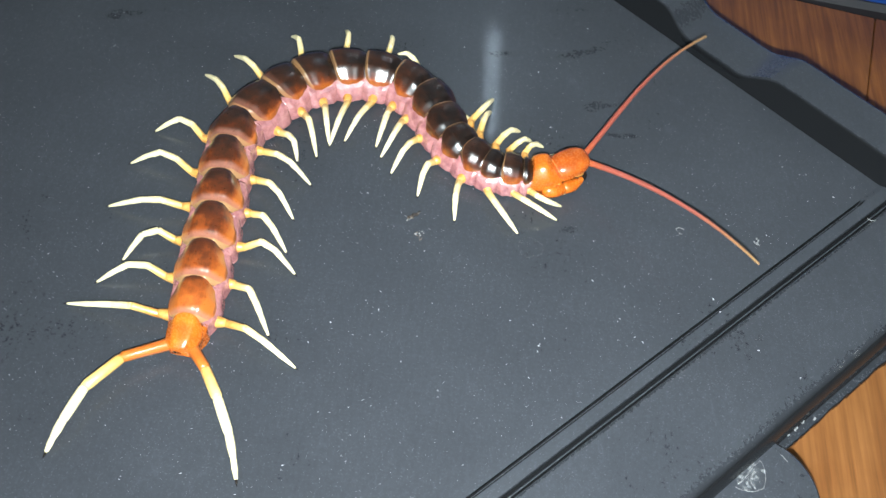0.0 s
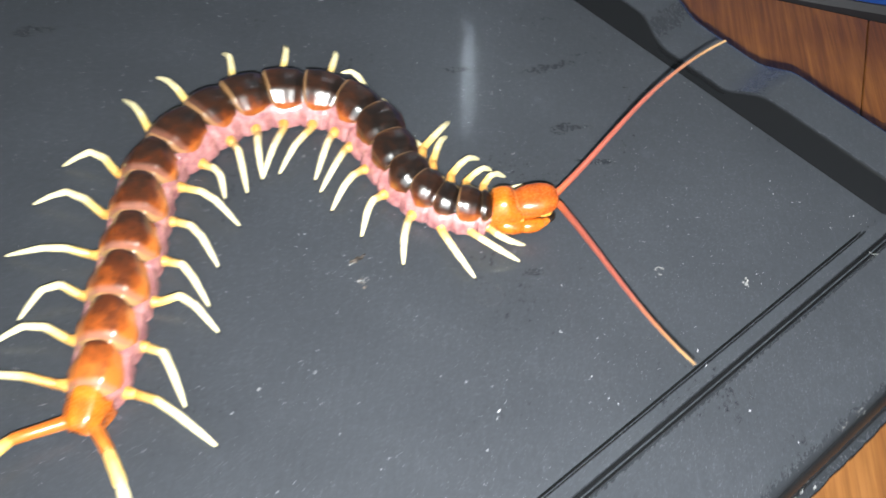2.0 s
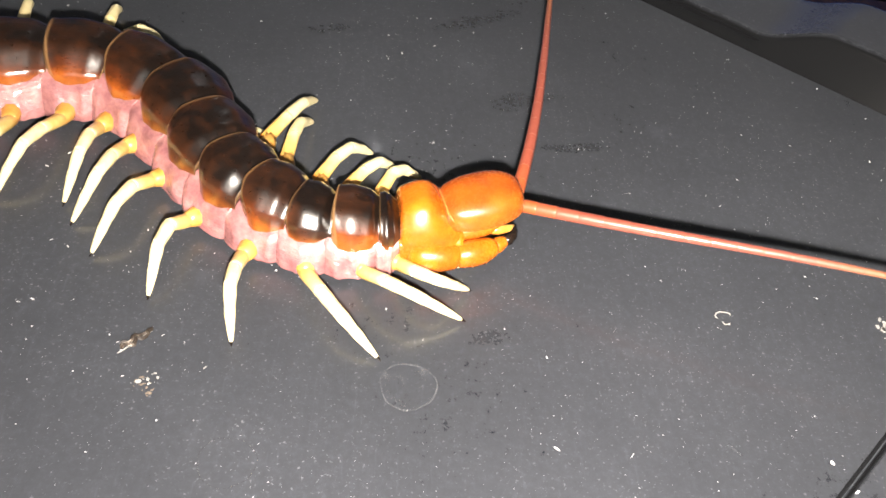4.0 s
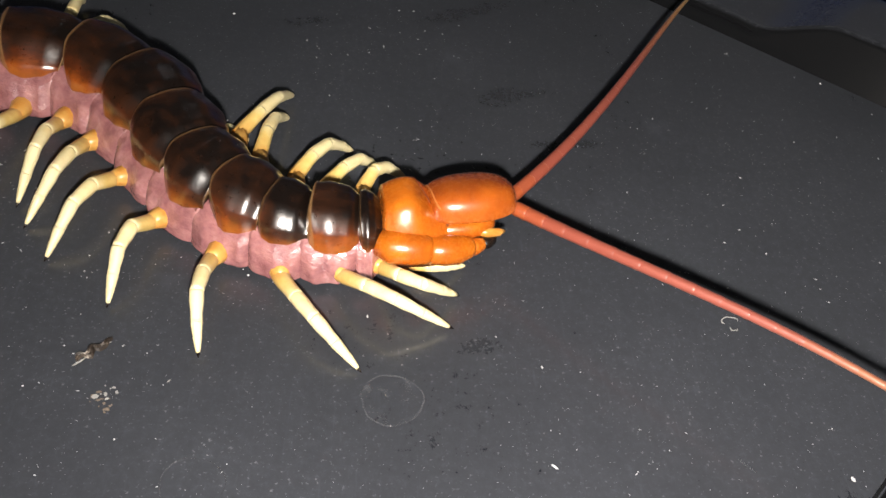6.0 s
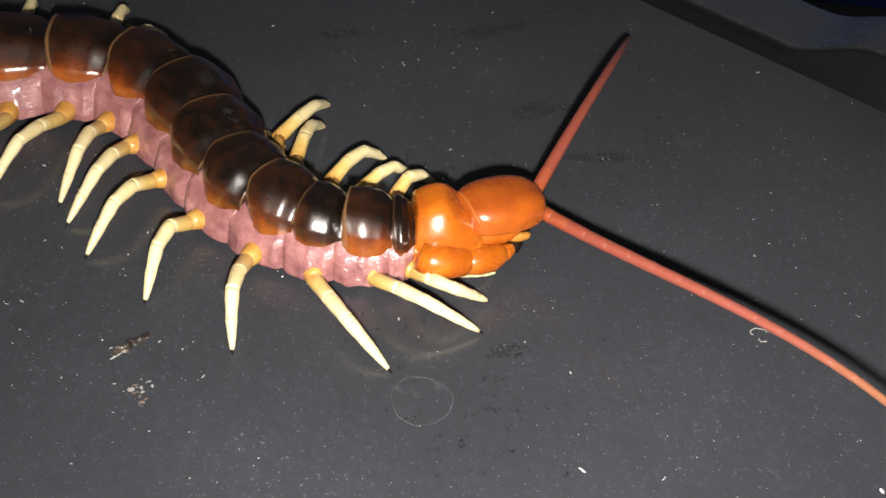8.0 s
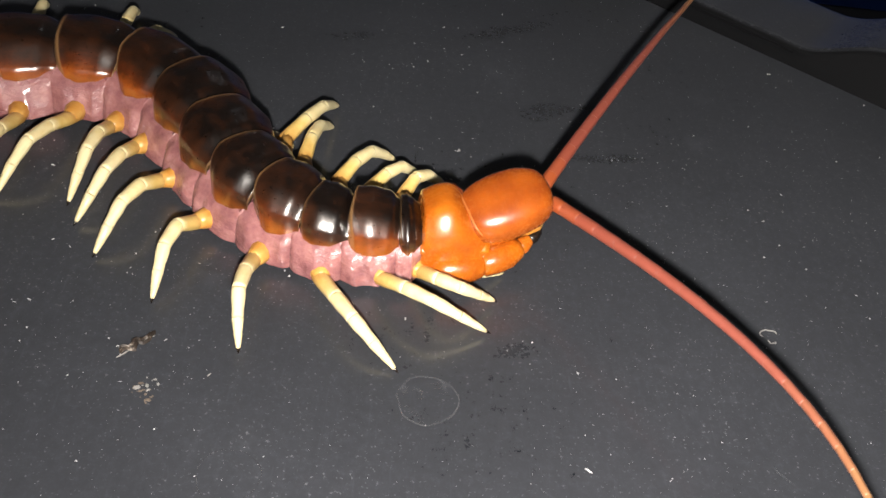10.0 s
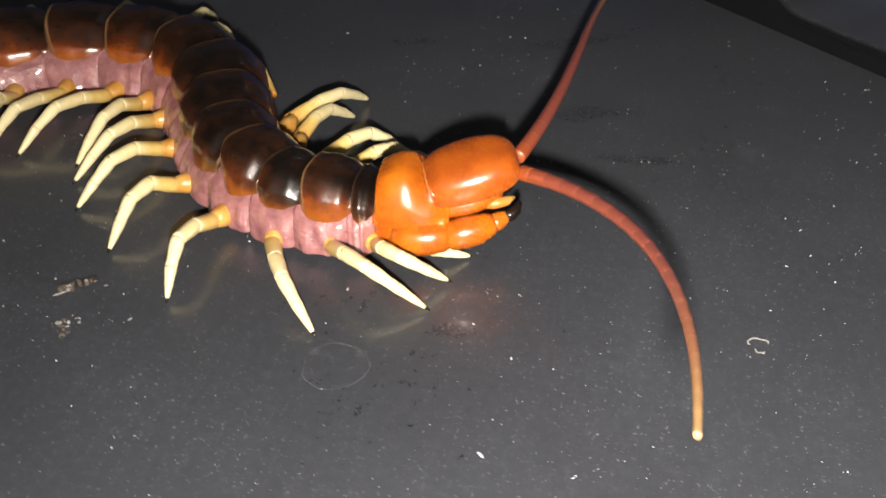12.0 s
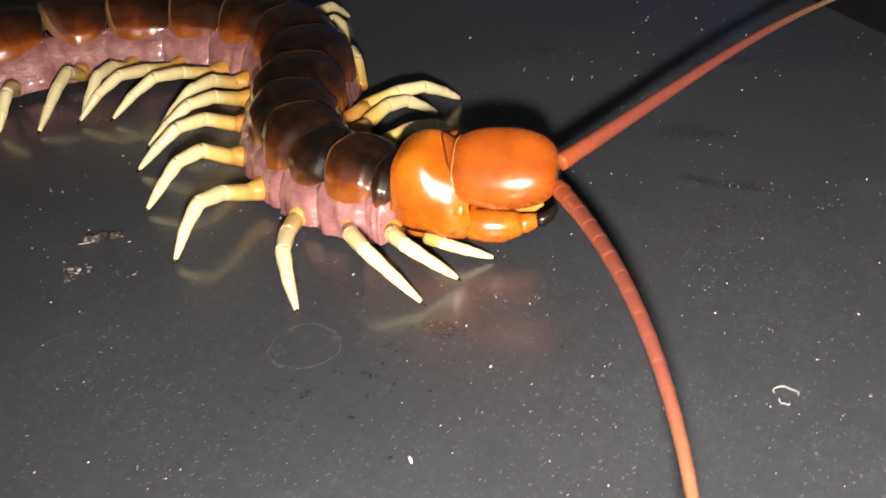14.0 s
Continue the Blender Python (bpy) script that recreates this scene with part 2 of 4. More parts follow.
PLASTIC, WOOD, SHELL, SKIN, LEG, ORANGE, FEELER = plastic(), wood(), shell(), skin(), leg_skin(), orange(), feeler()
RIM = material("pale_rim_chitin", 0.3, color=(0.46, 0.16, 0.045), coat=0.5)[0]
SUTURE = material("suture_brown", 0.45, color=(0.11, 0.022, 0.006))[0]
CLAW = material("dark_claw", 0.25, color=(0.012, 0.008, 0.006))[0]
BLUE = speckle("blue_plastic", (0.012, 0.045, 0.20), 0.45, 1.0, 60)
DARK = material("dark_edge", 0.6, color=(0.012, 0.010, 0.012))[0]
DUST = speckle("white_dust", (0.58, 0.59, 0.60), 0.8, 1.0, 4000)
MARK = speckle("dried_mark", (0.18, 0.185, 0.20), 0.7, 0.55, 2500)
SCUFF = speckle("scuff", (0.22, 0.24, 0.27), 0.5, 0.40, 260)
_m, _t, _b = material("brown_debris", 0.5)
_t.links.new(ramp(_t, noise_of(_t, place(_t), 900, 4, 0.65), [(0.46, (0.016, 0.011, 0.008)), (0.58, (0.055, 0.040, 0.030)), (0.70, (0.34, 0.31, 0.27))]), _b.inputs["Base Color"])
BARK = _m
FAINT = speckle("faint_film", (0.20, 0.21, 0.23), 0.5, 0.20, 500)
GLUE = speckle("dried_film", (0.36, 0.37, 0.38), 0.3, 0.42, 1100)
GLOW = bpy.data.materials.new("torch_glow")
GLOW.use_nodes = True
GLOW.node_tree.nodes.clear()
_e = GLOW.node_tree.nodes.new("ShaderNodeEmission")
_e.inputs[0].default_value, _e.inputs[1].default_value = (1.0, 0.97, 0.92, 1), LAMP_W
GLOW.node_tree.links.new(_e.outputs[0], GLOW.node_tree.nodes.new("ShaderNodeOutputMaterial").inputs[0])


# ---- building blocks ----
def part(name, bm, mat, parent=None, label="", smooth=True, tone=None):
    me = bpy.data.meshes.new(name)
    bmesh.ops.recalc_face_normals(bm, faces=bm.faces)
    bm.to_mesh(me)
    bm.free()
    me.materials.append(mat)
    if smooth:
        me.polygons.foreach_set("use_smooth", [True] * len(me.polygons))
    ob = new(name, me)
    ob.parent = parent
    if tone:
        ob.color = (*tone, 1)
    return tagged(ob, label)


def loft(rings, caps=True, uv=None):
    """A bmesh through closed rings of points; uv gives (u, v) for ring i, point j."""
    bm = bmesh.new()
    lay = bm.loops.layers.uv.new("UVMap")
    rows = [[bm.verts.new(p) for p in r] for r in rings]
    n = len(rows[0])
    for i in range(len(rows) - 1):
        for j in range(n):
            k = (j + 1) % n
            f = bm.faces.new((rows[i][j], rows[i][k], rows[i + 1][k], rows[i + 1][j]))
            for loop, (a, c) in zip(f.loops, ((i, j), (i, j + 1), (i + 1, j + 1), (i + 1, j))):
                loop[lay].uv = uv(a, c) if uv else (a / (len(rows) - 1), c / n)
    if caps:
        for r, u in ((rows[0][::-1], 0.0), (rows[-1], 1.0)):
            f = bm.faces.new(r)
            for loop in f.loops:
                loop[lay].uv = (u, 0.5)
    return bm


def frame_of(a, b):
    """Axes with x from a to b and z as near up as may be."""
    x = (Vector(b) - Vector(a)).normalized()
    y = Vector((0, 0, 1)).cross(x)
    y = y.normalized() if y.length > 1e-6 else Vector((0, 1, 0))
    return x, y, x.cross(y)


def rod(a, b, profile, sides=10, flat=1.0):
    """A tapered rod from a to b; profile: rows of (share of the length, radius)."""
    a, b = Vector(a), Vector(b)
    x, y, z = frame_of(a, b)
    rings = []
    for s, r in profile:
        c = a + (b - a) * s
        rings.append([c + y * (r * flat * math.cos(k * math.tau / sides)) + z * (r * math.sin(k * math.tau / sides)) for k in range(sides)])
    return loft(rings)


def smooth_line(points, n):
    """n + 1 points of a Catmull-Rom line through the given ones, by even parameter."""
    p = [Vector(q) for q in points]
    p = [p[0] * 2 - p[1], *p, p[-1] * 2 - p[-2]]
    out = []
    for k in range(n + 1):
        s = k * (len(p) - 3) / n
        i = min(int(s), len(p) - 4)
        f = s - i
        a, b, c, d = p[i:i + 4]
        out.append(0.5 * (2 * b + (c - a) * f + (2 * a - 5 * b + 4 * c - d) * f * f + (3 * b - 3 * c + d - a) * f ** 3))
    return out


# ---- the lid: far rim line p.N = 0.272, near groove line p.N2 = -0.0488 ----
N, D = Vector((0.654, 0.756, 0)), Vector((0.756, -0.654, 0))
N2, E = Vector((0.7079, -0.7063, 0)), Vector((0.7063, 0.7079, 0))
CORNER = Vector((0.1570, 0.2260, 0))
TABLE_Z = -0.055


def build_lid():
    lid = tagged(new("storage_box"), "dusty black plastic storage box with its lid on", "box")
    # the panel, as a slab
    bm = bmesh.new()
    foot = [CORNER + Vector((0, 0, 0)), CORNER - D * 0.55, CORNER - D * 0.55 - E * 0.45, CORNER - E * 0.45]
    top = [bm.verts.new(p) for p in foot]
    low = [bm.verts.new(p - Vector((0, 0, 0.002))) for p in foot]
    bm.faces.new(top)
    bm.faces.new(low[::-1])
    for i in range(4):
        bm.faces.new((top[i], low[i], low[(i + 1) % 4], top[(i + 1) % 4]))
    part("panel", bm, PLASTIC, lid, smooth=False)
    # near border with its two grooves, rounded shoulder and ragged flange; the first groove ends short of the corner
    prof = [(0.0, 0.0), (0.0001, -0.0003), (0.0005, -0.0014), (0.0007, -0.0015), (0.0011, -0.0004), (0.0013, 0.0003), (0.0017, 0.0005), (0.0022, 0.0005), (0.0050, 0.0004), (0.0054, 0.0003), (0.0057, -0.0003), (0.0061, -0.0017),
            (0.0064, -0.0019), (0.0069, -0.0012), (0.0078, 0.0000), (0.0092, 0.0003), (0.0105, 0.0004), (0.020, 0.0005), (0.0300, 0.0005), (0.0325, 0.0003), (0.0345, -0.0003), (0.0362, -0.0013), (0.0376, -0.0030),
            (0.0384, -0.0058), (0.0387, -0.0092), (0.0391, -0.0098), (0.0410, -0.0099), (0.0415, -0.0104), (0.0415, -0.0130), (0.0, -0.0130)]
    base = CORNER - E * 0.003
    rings = []
    for back in sorted({round(0.42 - 0.0030 * k, 5) for k in range(100)} | {round(0.12 - 0.0006 * k, 5) for k in range(201)}, reverse=True):
        o = base - E * back
        shut = max(0.0, min(1.0, (0.0140 - back) / 0.0025))
        ring = []
        for c, z in prof:
            if c < 0.0016:
                z = z + (0.0005 * (c / 0.0017) - z) * shut
            if c > 0.0388:
                c += 0.00035 * (noise.noise(o * 260) + noise.noise(o * 900)) * (0.4 if c < 0.04 else 1.0)
                z += 0.0004 * noise.noise(o * 260 + Vector((0, 0, 5)))
            ring.append(o + N2 * c + Vector((0, 0, z)))
        rings.append(ring)
    part("border", loft(rings), PLASTIC, lid)
    # far rim, lower between two shoulders, its edges well rounded
    def height(s):
        for s0, s1, h0, h1 in ((-9, -0.129, 8.5, 8.5), (-0.129, -0.1140, 8.5, 3.6), (-0.1140, -0.0915, 3.6, 3.6), (-0.0915, -0.0755, 3.6, 8.5), (-0.0755, 9, 8.5, 8.5)):
            if s < s1:
                f = max(0.0, (s - s0) / (s1 - s0))
                f = f * f * (3 - 2 * f)
                return (h0 + (h1 - h0) * f) * 0.001
    rings = []
    spots = sorted({round(-0.55 + 0.03 * k, 4) for k in range(14)} | {round(-0.13 + 0.001 * k, 4) for k in range(54)} | {round(-0.07 + 0.005 * k, 4) for k in range(17)})
    for s in spots:
        h = height(s) + 0.00012 * noise.noise(Vector((s * 160, 0, 0)))
        w = 0.0040 * h / 0.0085
        prof = [(0.0, -0.0004), (0.0002, 0.0), (0.0004, 0.0004), (w * 0.12 + 0.0004, h * 0.12 + 0.0002), (w * 0.86, h * 0.86 - 0.0007), (w - 0.0003, h - 0.0012), (w, h - 0.0006), (w + 0.0005, h - 0.0002), (w + 0.0013, h), (w + 0.0016, h), (0.0120, h), (0.0196, h), (0.0205, h - 0.0001),
                (0.0217, h - 0.0005), (0.0226, h - 0.0013), (0.0231, h - 0.0025), (0.0232, h - 0.0032), (0.0233, -0.0128), (0.0233, -0.013), (0.0, -0.013)]
        o = D * s + N * 0.2694
        wob = 0.0005 * noise.noise(Vector((s * 120, 3, 0)))
        rings.append([o + N * (c + (wob if c > 0.019 else 0.0)) + Vector((0, 0, z)) for c, z in prof])
    part("rim", loft(rings), PLASTIC, lid)
    # rounded lug under the near edge
    c = Vector((0.1045, 0.1100, 0))
    rings = []
    for r, z in ((0.0190, -0.0115), (0.0190, -0.0110), (0.0190, -0.0089), (0.0189, -0.0084), (0.0186, -0.0079), (0.0180, -0.0077), (0.0176, -0.0077), (0.001, -0.0077)):
        rings.append([c + Vector((r * math.cos(a), r * math.sin(a), z)) for a in [k * math.tau / 48 for k in range(48)]])
    part("lug", loft(rings), PLASTIC, lid)
    # the box under the lid
    o = CORNER + N2 * 0.036 + N * 0.016
    foot = [o, o - D * 0.58, o - D * 0.58 - E * 0.46, o - E * 0.46]
    mid = sum(foot, Vector()) / 4
    rings = [[mid + (p - mid) * k + Vector((0, 0, z)) for p in foot] for k, z in ((1.0, -0.0125), (0.985, TABLE_Z + 0.004), (0.975, TABLE_Z))]
    part("box_wall", loft(rings), PLASTIC, lid, smooth=False)
    return lid


GRAIN = Vector((0.224, 0.975, 0))                      # the boards run this way
ACROSS = Vector((0.975, -0.224, 0))
SEAM = Vector((0.196, 0.354, 0))


def build_table():
    table = tagged(new("table"), "varnished brown board table under the black box", "table", kind="structure")
    for near, far, shift, tones in ((-0.62, -0.13, 0.062, (0.0, 0.15, 0.05)), (-0.129, BACK_EDGE, 0.0, (0.85, 1.0, 0.75))):
        for k in range(-6, 4):
            a, b = shift + 0.145 * k + 0.0002, shift + 0.145 * (k + 1) - 0.0002
            rings = []
            for y in (near, far):
                prof = [(a, TABLE_Z - 0.02), (a, TABLE_Z - 0.0005), (a + 0.0005, TABLE_Z), (b - 0.0005, TABLE_Z), (b, TABLE_Z - 0.0005), (b, TABLE_Z - 0.02)]
                rings.append([SEAM + ACROSS * c + GRAIN * (y + (0.08 * c if y == far and far > 0 else 0)) + Vector((0, 0, z)) for c, z in prof])
            part("board", loft(rings), WOOD, table, smooth=False, tone=(tones[k % 3], 0, 0))
    for c, g in ((-0.78, -0.56), (0.46, -0.56), (-0.78, -0.06), (0.46, -0.06)):
        x, y = (SEAM + ACROSS * c + GRAIN * g).xy
        part("table_leg", loft([[Vector((x + a * 0.03, y + c * 0.03, z)) for a, c in ((-1, -1), (1, -1), (1, 1), (-1, 1))] for z in (FLOOR_Z, TABLE_Z - 0.02)]), WOOD, table, smooth=False, tone=(0.3, 0, 0))
    return table


BACK_EDGE = 0.030
FLOOR_Z = TABLE_Z - 0.75


def prism(outline, y0, y1):
    """A slab between y0 and y1 over an outline of (x, z)."""
    return loft([[Vector((x, y, z)) for x, z in outline] for y in (y0, y1)])


def build_unseen_room():
    """A dim unseen room added round the table to shape reflections: fill daylight from a made-up broad window behind
    the viewer, and a slit window that mirrors in the lid.
    """
    m, t, b = material("wall_paint", 0.8, color=(0.45, 0.44, 0.42))
    t.links.new(ramp(t, noise_of(t, place(t), 3, 4), [(0.3, (0.40, 0.37, 0.33)), (0.7, (0.48, 0.45, 0.41))]), b.inputs["Base Color"])
    top, west, east, south, north = FLOOR_Z + 2.6, -2.0, 2.0, -1.3, 0.95
    lo, hi, half = (0.049, 0.578), (0.0697, 0.776), 0.0016

    # unseen walls, added so that lid and shell mirror an even dim surface
    def wall(name, outlines, y0, y1):
        ob = tagged(new(name), "plain painted wall of the unseen added room", "wall", kind="structure")
        for outline in outlines:
            part("wall_panel", prism(outline, y0, y1), m, ob, smooth=False)
    wall("unseen_wall_north", ([(west, FLOOR_Z), (east, FLOOR_Z), (east, lo[1]), (west, lo[1])], [(west, hi[1]), (east, hi[1]), (east, top), (west, top)],
                        [(west, lo[1]), (lo[0] - half, lo[1]), (hi[0] - half, hi[1]), (west, hi[1])], [(lo[0] + half, lo[1]), (east, lo[1]), (east, hi[1]), (hi[0] + half, hi[1])]), north, north + 0.1)
    # made-up opening behind the viewer, for soft fill and a sheen on the flanks
    left, right, sill, head_ = -1.2, 1.2, 0.20, 1.70
    wall("unseen_wall_south", ([(west, FLOOR_Z), (east, FLOOR_Z), (east, sill), (west, sill)], [(west, head_), (east, head_), (east, top), (west, top)],
                        [(west, sill), (left, sill), (left, head_), (west, head_)], [(right, sill), (east, sill), (east, head_), (right, head_)]), south - 0.1, south)
    for name, x0, x1 in (("unseen_wall_west", west - 0.1, west), ("unseen_wall_east", east, east + 0.1)):
        wall(name, ([(x0, FLOOR_Z), (x1, FLOOR_Z), (x1, top), (x0, top)],), south - 0.1, north + 0.1)
    # the ceiling is added too, to keep open sky out of the reflections
    for name, z0, z1 in (("floor", FLOOR_Z - 0.05, FLOOR_Z), ("ceiling", top, top + 0.1)):
        slab = loft([[Vector((x, y, z)) for x, y in ((west - 0.1, south - 0.1), (east + 0.1, south - 0.1), (east + 0.1, north + 0.1), (west - 0.1, north + 0.1))] for z in (z0, z1)])
        tagged(part(name, slab, m, None, "plain " + name + " of the unseen added room", smooth=False), "", name, kind="structure")
    win = tagged(new("window_1"), "narrow daylit slit window in the wall", "window", kind="structure")
    glow = bpy.data.materials.new("daylight_pane")
    glow.use_nodes = True
    e = glow.node_tree.nodes.new("ShaderNodeEmission")
    e.inputs[0].default_value, e.inputs[1].default_value = (0.80, 0.90, 1.0, 1), 16.0
    glow.node_tree.links.new(e.outputs[0], glow.node_tree.nodes["Material Output"].inputs[0])
    part("pane", prism([(lo[0] - half, lo[1]), (lo[0] + half, lo[1]), (hi[0] + half, hi[1]), (hi[0] - half, hi[1])], north + 0.022, north + 0.032), glow, win, smooth=False)
    # frame of the added fill opening, never in view
    fill_win = tagged(new("fill_window"), "unseen broad window added to let in fill daylight", "window", kind="structure")
    for x0, x1, z0, z1 in ((left, left + 0.05, sill, head_), (right - 0.05, right, sill, head_), (-0.02, 0.02, sill + 0.05, head_ - 0.05), (left + 0.05, right - 0.05, sill, sill + 0.05), (left + 0.05, right - 0.05, head_ - 0.05, head_)):
        part("fill_window_frame", prism([(x0, z0), (x1, z0), (x1, z1), (x0, z1)], south - 0.07, south - 0.02), m, fill_win, smooth=False)


def build_blue():
    """The blue box that stands past the boards."""
    ob = tagged(new("blue_box"), "tall deep blue plastic box standing behind the table", "box")
    w, d, h, r = 0.7, 0.4, 0.11, 0.012
    turn = Matrix.Translation((0.165, 0.3985, TABLE_Z)) @ Matrix.Rotation(radians(-4), 4, "Z")
    rings = []
    for z, inset in ((FLOOR_Z - TABLE_Z - 0.004, 0.006), (FLOOR_Z - TABLE_Z + 0.004, 0.0), (h - r, 0.0), (h - r * 0.3, r * 0.3), (h, r), (h, 0.19)):
        rings.append([turn @ Vector((x * (w / 2 - inset), d / 2 + y * (d / 2 - inset), z + 0.004)) for x, y in ((-1, -1), (1, -1), (1, 1), (-1, 1))])
    part("side", loft(rings), BLUE, ob, smooth=False)
    rings = [[turn @ Vector((x * (w / 2 + e), d / 2 + y * (d / 2 + e), z)) for x, y in ((-1, -1), (1, -1), (1, 1), (-1, 1))] for e, z in ((0.003, -0.02), (0.003, -0.003), (0.001, 0.0), (-0.01, 0.0))]
    part("band", loft(rings), DARK, ob, "black strip round the side", smooth=False)
    return ob


# ---- the centipede ----
# the body line, tail to head: (x, y, half width, top z) at the seams between the plates
SEAMS = [(-0.0532, 0.1226, 0.0036, 0.0085), (-0.0528, 0.1315, 0.0055, 0.0108), (-0.0533, 0.1434, 0.0068, 0.012), (-0.0541, 0.1560, 0.0072, 0.0126), (-0.0547, 0.1695, 0.0073, 0.0128),
         (-0.0555, 0.1821, 0.0073, 0.0128), (-0.0566, 0.1956, 0.0071, 0.0128), (-0.0551, 0.2078, 0.0068, 0.0128), (-0.0484, 0.2203, 0.0064, 0.0126), (-0.041, 0.2287, 0.0062, 0.0125),
         (-0.0311, 0.2349, 0.006, 0.0123), (-0.0204, 0.2375, 0.0058, 0.0122), (-0.0095, 0.2364, 0.0057, 0.0122), (-0.0004, 0.2306, 0.0056, 0.0122), (0.0057, 0.2220, 0.0056, 0.0122),
         (0.0108, 0.2135, 0.0055, 0.0121), (0.0164, 0.2075, 0.0054, 0.0119), (0.0227, 0.2042, 0.0053, 0.0116), (0.0280, 0.2026, 0.0052, 0.0113), (0.0344, 0.2025, 0.0051, 0.011),
         (0.0374, 0.2027, 0.005, 0.0108), (0.0462, 0.2036, 0.005, 0.011)]
BROADER = {7: 0.3, 8: 0.7, 9: 1.0, 10: 1.1, 11: 1.1, 12: 1.1, 13: 1.1, 14: 1.0, 15: 0.7, 16: 0.3}   # mm, towards the outer side of the bend


def broaden():
    old = [Vector(r[:2]) for r in SEAMS]
    for i, mm in BROADER.items():
        way = (old[i + 1] - old[i - 1]).normalized()
        p = old[i] + Vector((-way.y, way.x)) * (mm * 0.001)
        SEAMS[i] = (p.x, p.y, SEAMS[i][2] + mm * 0.001, SEAMS[i][3])


broaden()
EDGE_Z, BELLY_Z = 0.0056, 0.0006


def spine(u):
    """Place, side axis, half width and top at u seams from the tail."""
    i = max(0, min(int(u), len(SEAMS) - 2))
    f = u - i
    pts = [Vector(SEAMS[max(0, min(k, len(SEAMS) - 1))][:2]) for k in (i - 1, i, i + 1, i + 2)]
    if i == 0:
        pts[0] = pts[1] * 2 - pts[2]
    if i == len(SEAMS) - 2:
        pts[3] = pts[2] * 2 - pts[1]
    a, b, c, d = pts
    p = 0.5 * (2 * b + (c - a) * f + (2 * a - 5 * b + 4 * c - d) * f * f + (3 * b - 3 * c + d - a) * f ** 3)
    t = 0.5 * ((c - a) + 2 * (2 * a - 5 * b + 4 * c - d) * f + 3 * (3 * b - 3 * c + d - a) * f * f)
    t.normalize()
    w = SEAMS[i][2] * (1 - f) + SEAMS[i + 1][2] * f
    z = SEAMS[i][3] * (1 - f) + SEAMS[i + 1][3] * f
    return Vector((p.x, p.y, 0)), Vector((-t.y, t.x, 0)), w, z


# cross-sections from the middle (0) to the edge (1): plates behind the bend, and those near the head
BROAD = ((0.0, 1.0), (0.30, 0.985), (0.45, 0.95), (0.55, 0.885), (0.65, 0.77), (0.75, 0.63), (0.85, 0.485), (0.93, 0.35), (0.975, 0.20), (1.0, 0.05))
NARROW = ((0.0, 1.0), (0.28, 0.99), (0.48, 0.955), (0.62, 0.885), (0.74, 0.79), (0.86, 0.675), (0.94, 0.55), (0.98, 0.34), (1.0, 0.06))


def roof(v, rows=NARROW):
    """Height of a plate's cross-section, 1 in the middle and 0 at the edge: a flat top and sloping flanks."""
    v = abs(v)
    for k, ((a, za), (b, zb)) in enumerate(zip(rows, rows[1:])):
        if v <= b:
            f = (v - a) / (b - a)
            ma = 0.0 if k == 0 else (zb - rows[k - 1][1]) / (b - rows[k - 1][0])
            mb = (zb - za) / (b - a) * 1.2 if k + 2 >= len(rows) else (rows[k + 2][1] - za) / (rows[k + 2][0] - a)
            h = b - a
            return (2 * f ** 3 - 3 * f * f + 1) * za + (f ** 3 - 2 * f * f + f) * h * ma + (3 * f * f - 2 * f ** 3) * zb + (f ** 3 - f * f) * h * mb
    return 0.0


def raised(u):
    """How far the plates' inner edge is lifted where the bend rolls the body outwards, at u seams from the tail."""
    return 0.0012 * max(0.0, min(1.0, (u - 5.5) / 2.0, (15.2 - u) / 2.5))


def along(rows, f):
    """A smooth value at f from rows of (f, value)."""
    for (a, za), (b, zb) in zip(rows, rows[1:]):
        if f <= b:
            k = (f - a) / (b - a)
            return za + (zb - za) * k * k * (3 - 2 * k)
    return rows[-1][1]


# outlines and crowns of the plates, from the hind margin (0) to the front (1): stretched hind plates, and those that overlap
HIND_WIDTH = ((0.0, 0.82), (0.10, 0.94), (0.28, 1.05), (0.45, 1.06), (1.0, 0.84))
HIND_CROWN = ((0.0, 0.82), (0.14, 0.86), (0.27, 0.985), (0.55, 1.04), (0.85, 0.98), (1.0, 0.89))
FORE_WIDTH = ((0.0, 0.94), (0.12, 1.02), (0.35, 1.075), (0.65, 1.03), (1.0, 0.88))
FORE_CROWN = ((0.0, 0.99), (0.10, 1.03), (0.40, 1.06), (0.72, 1.00), (1.0, 0.80))


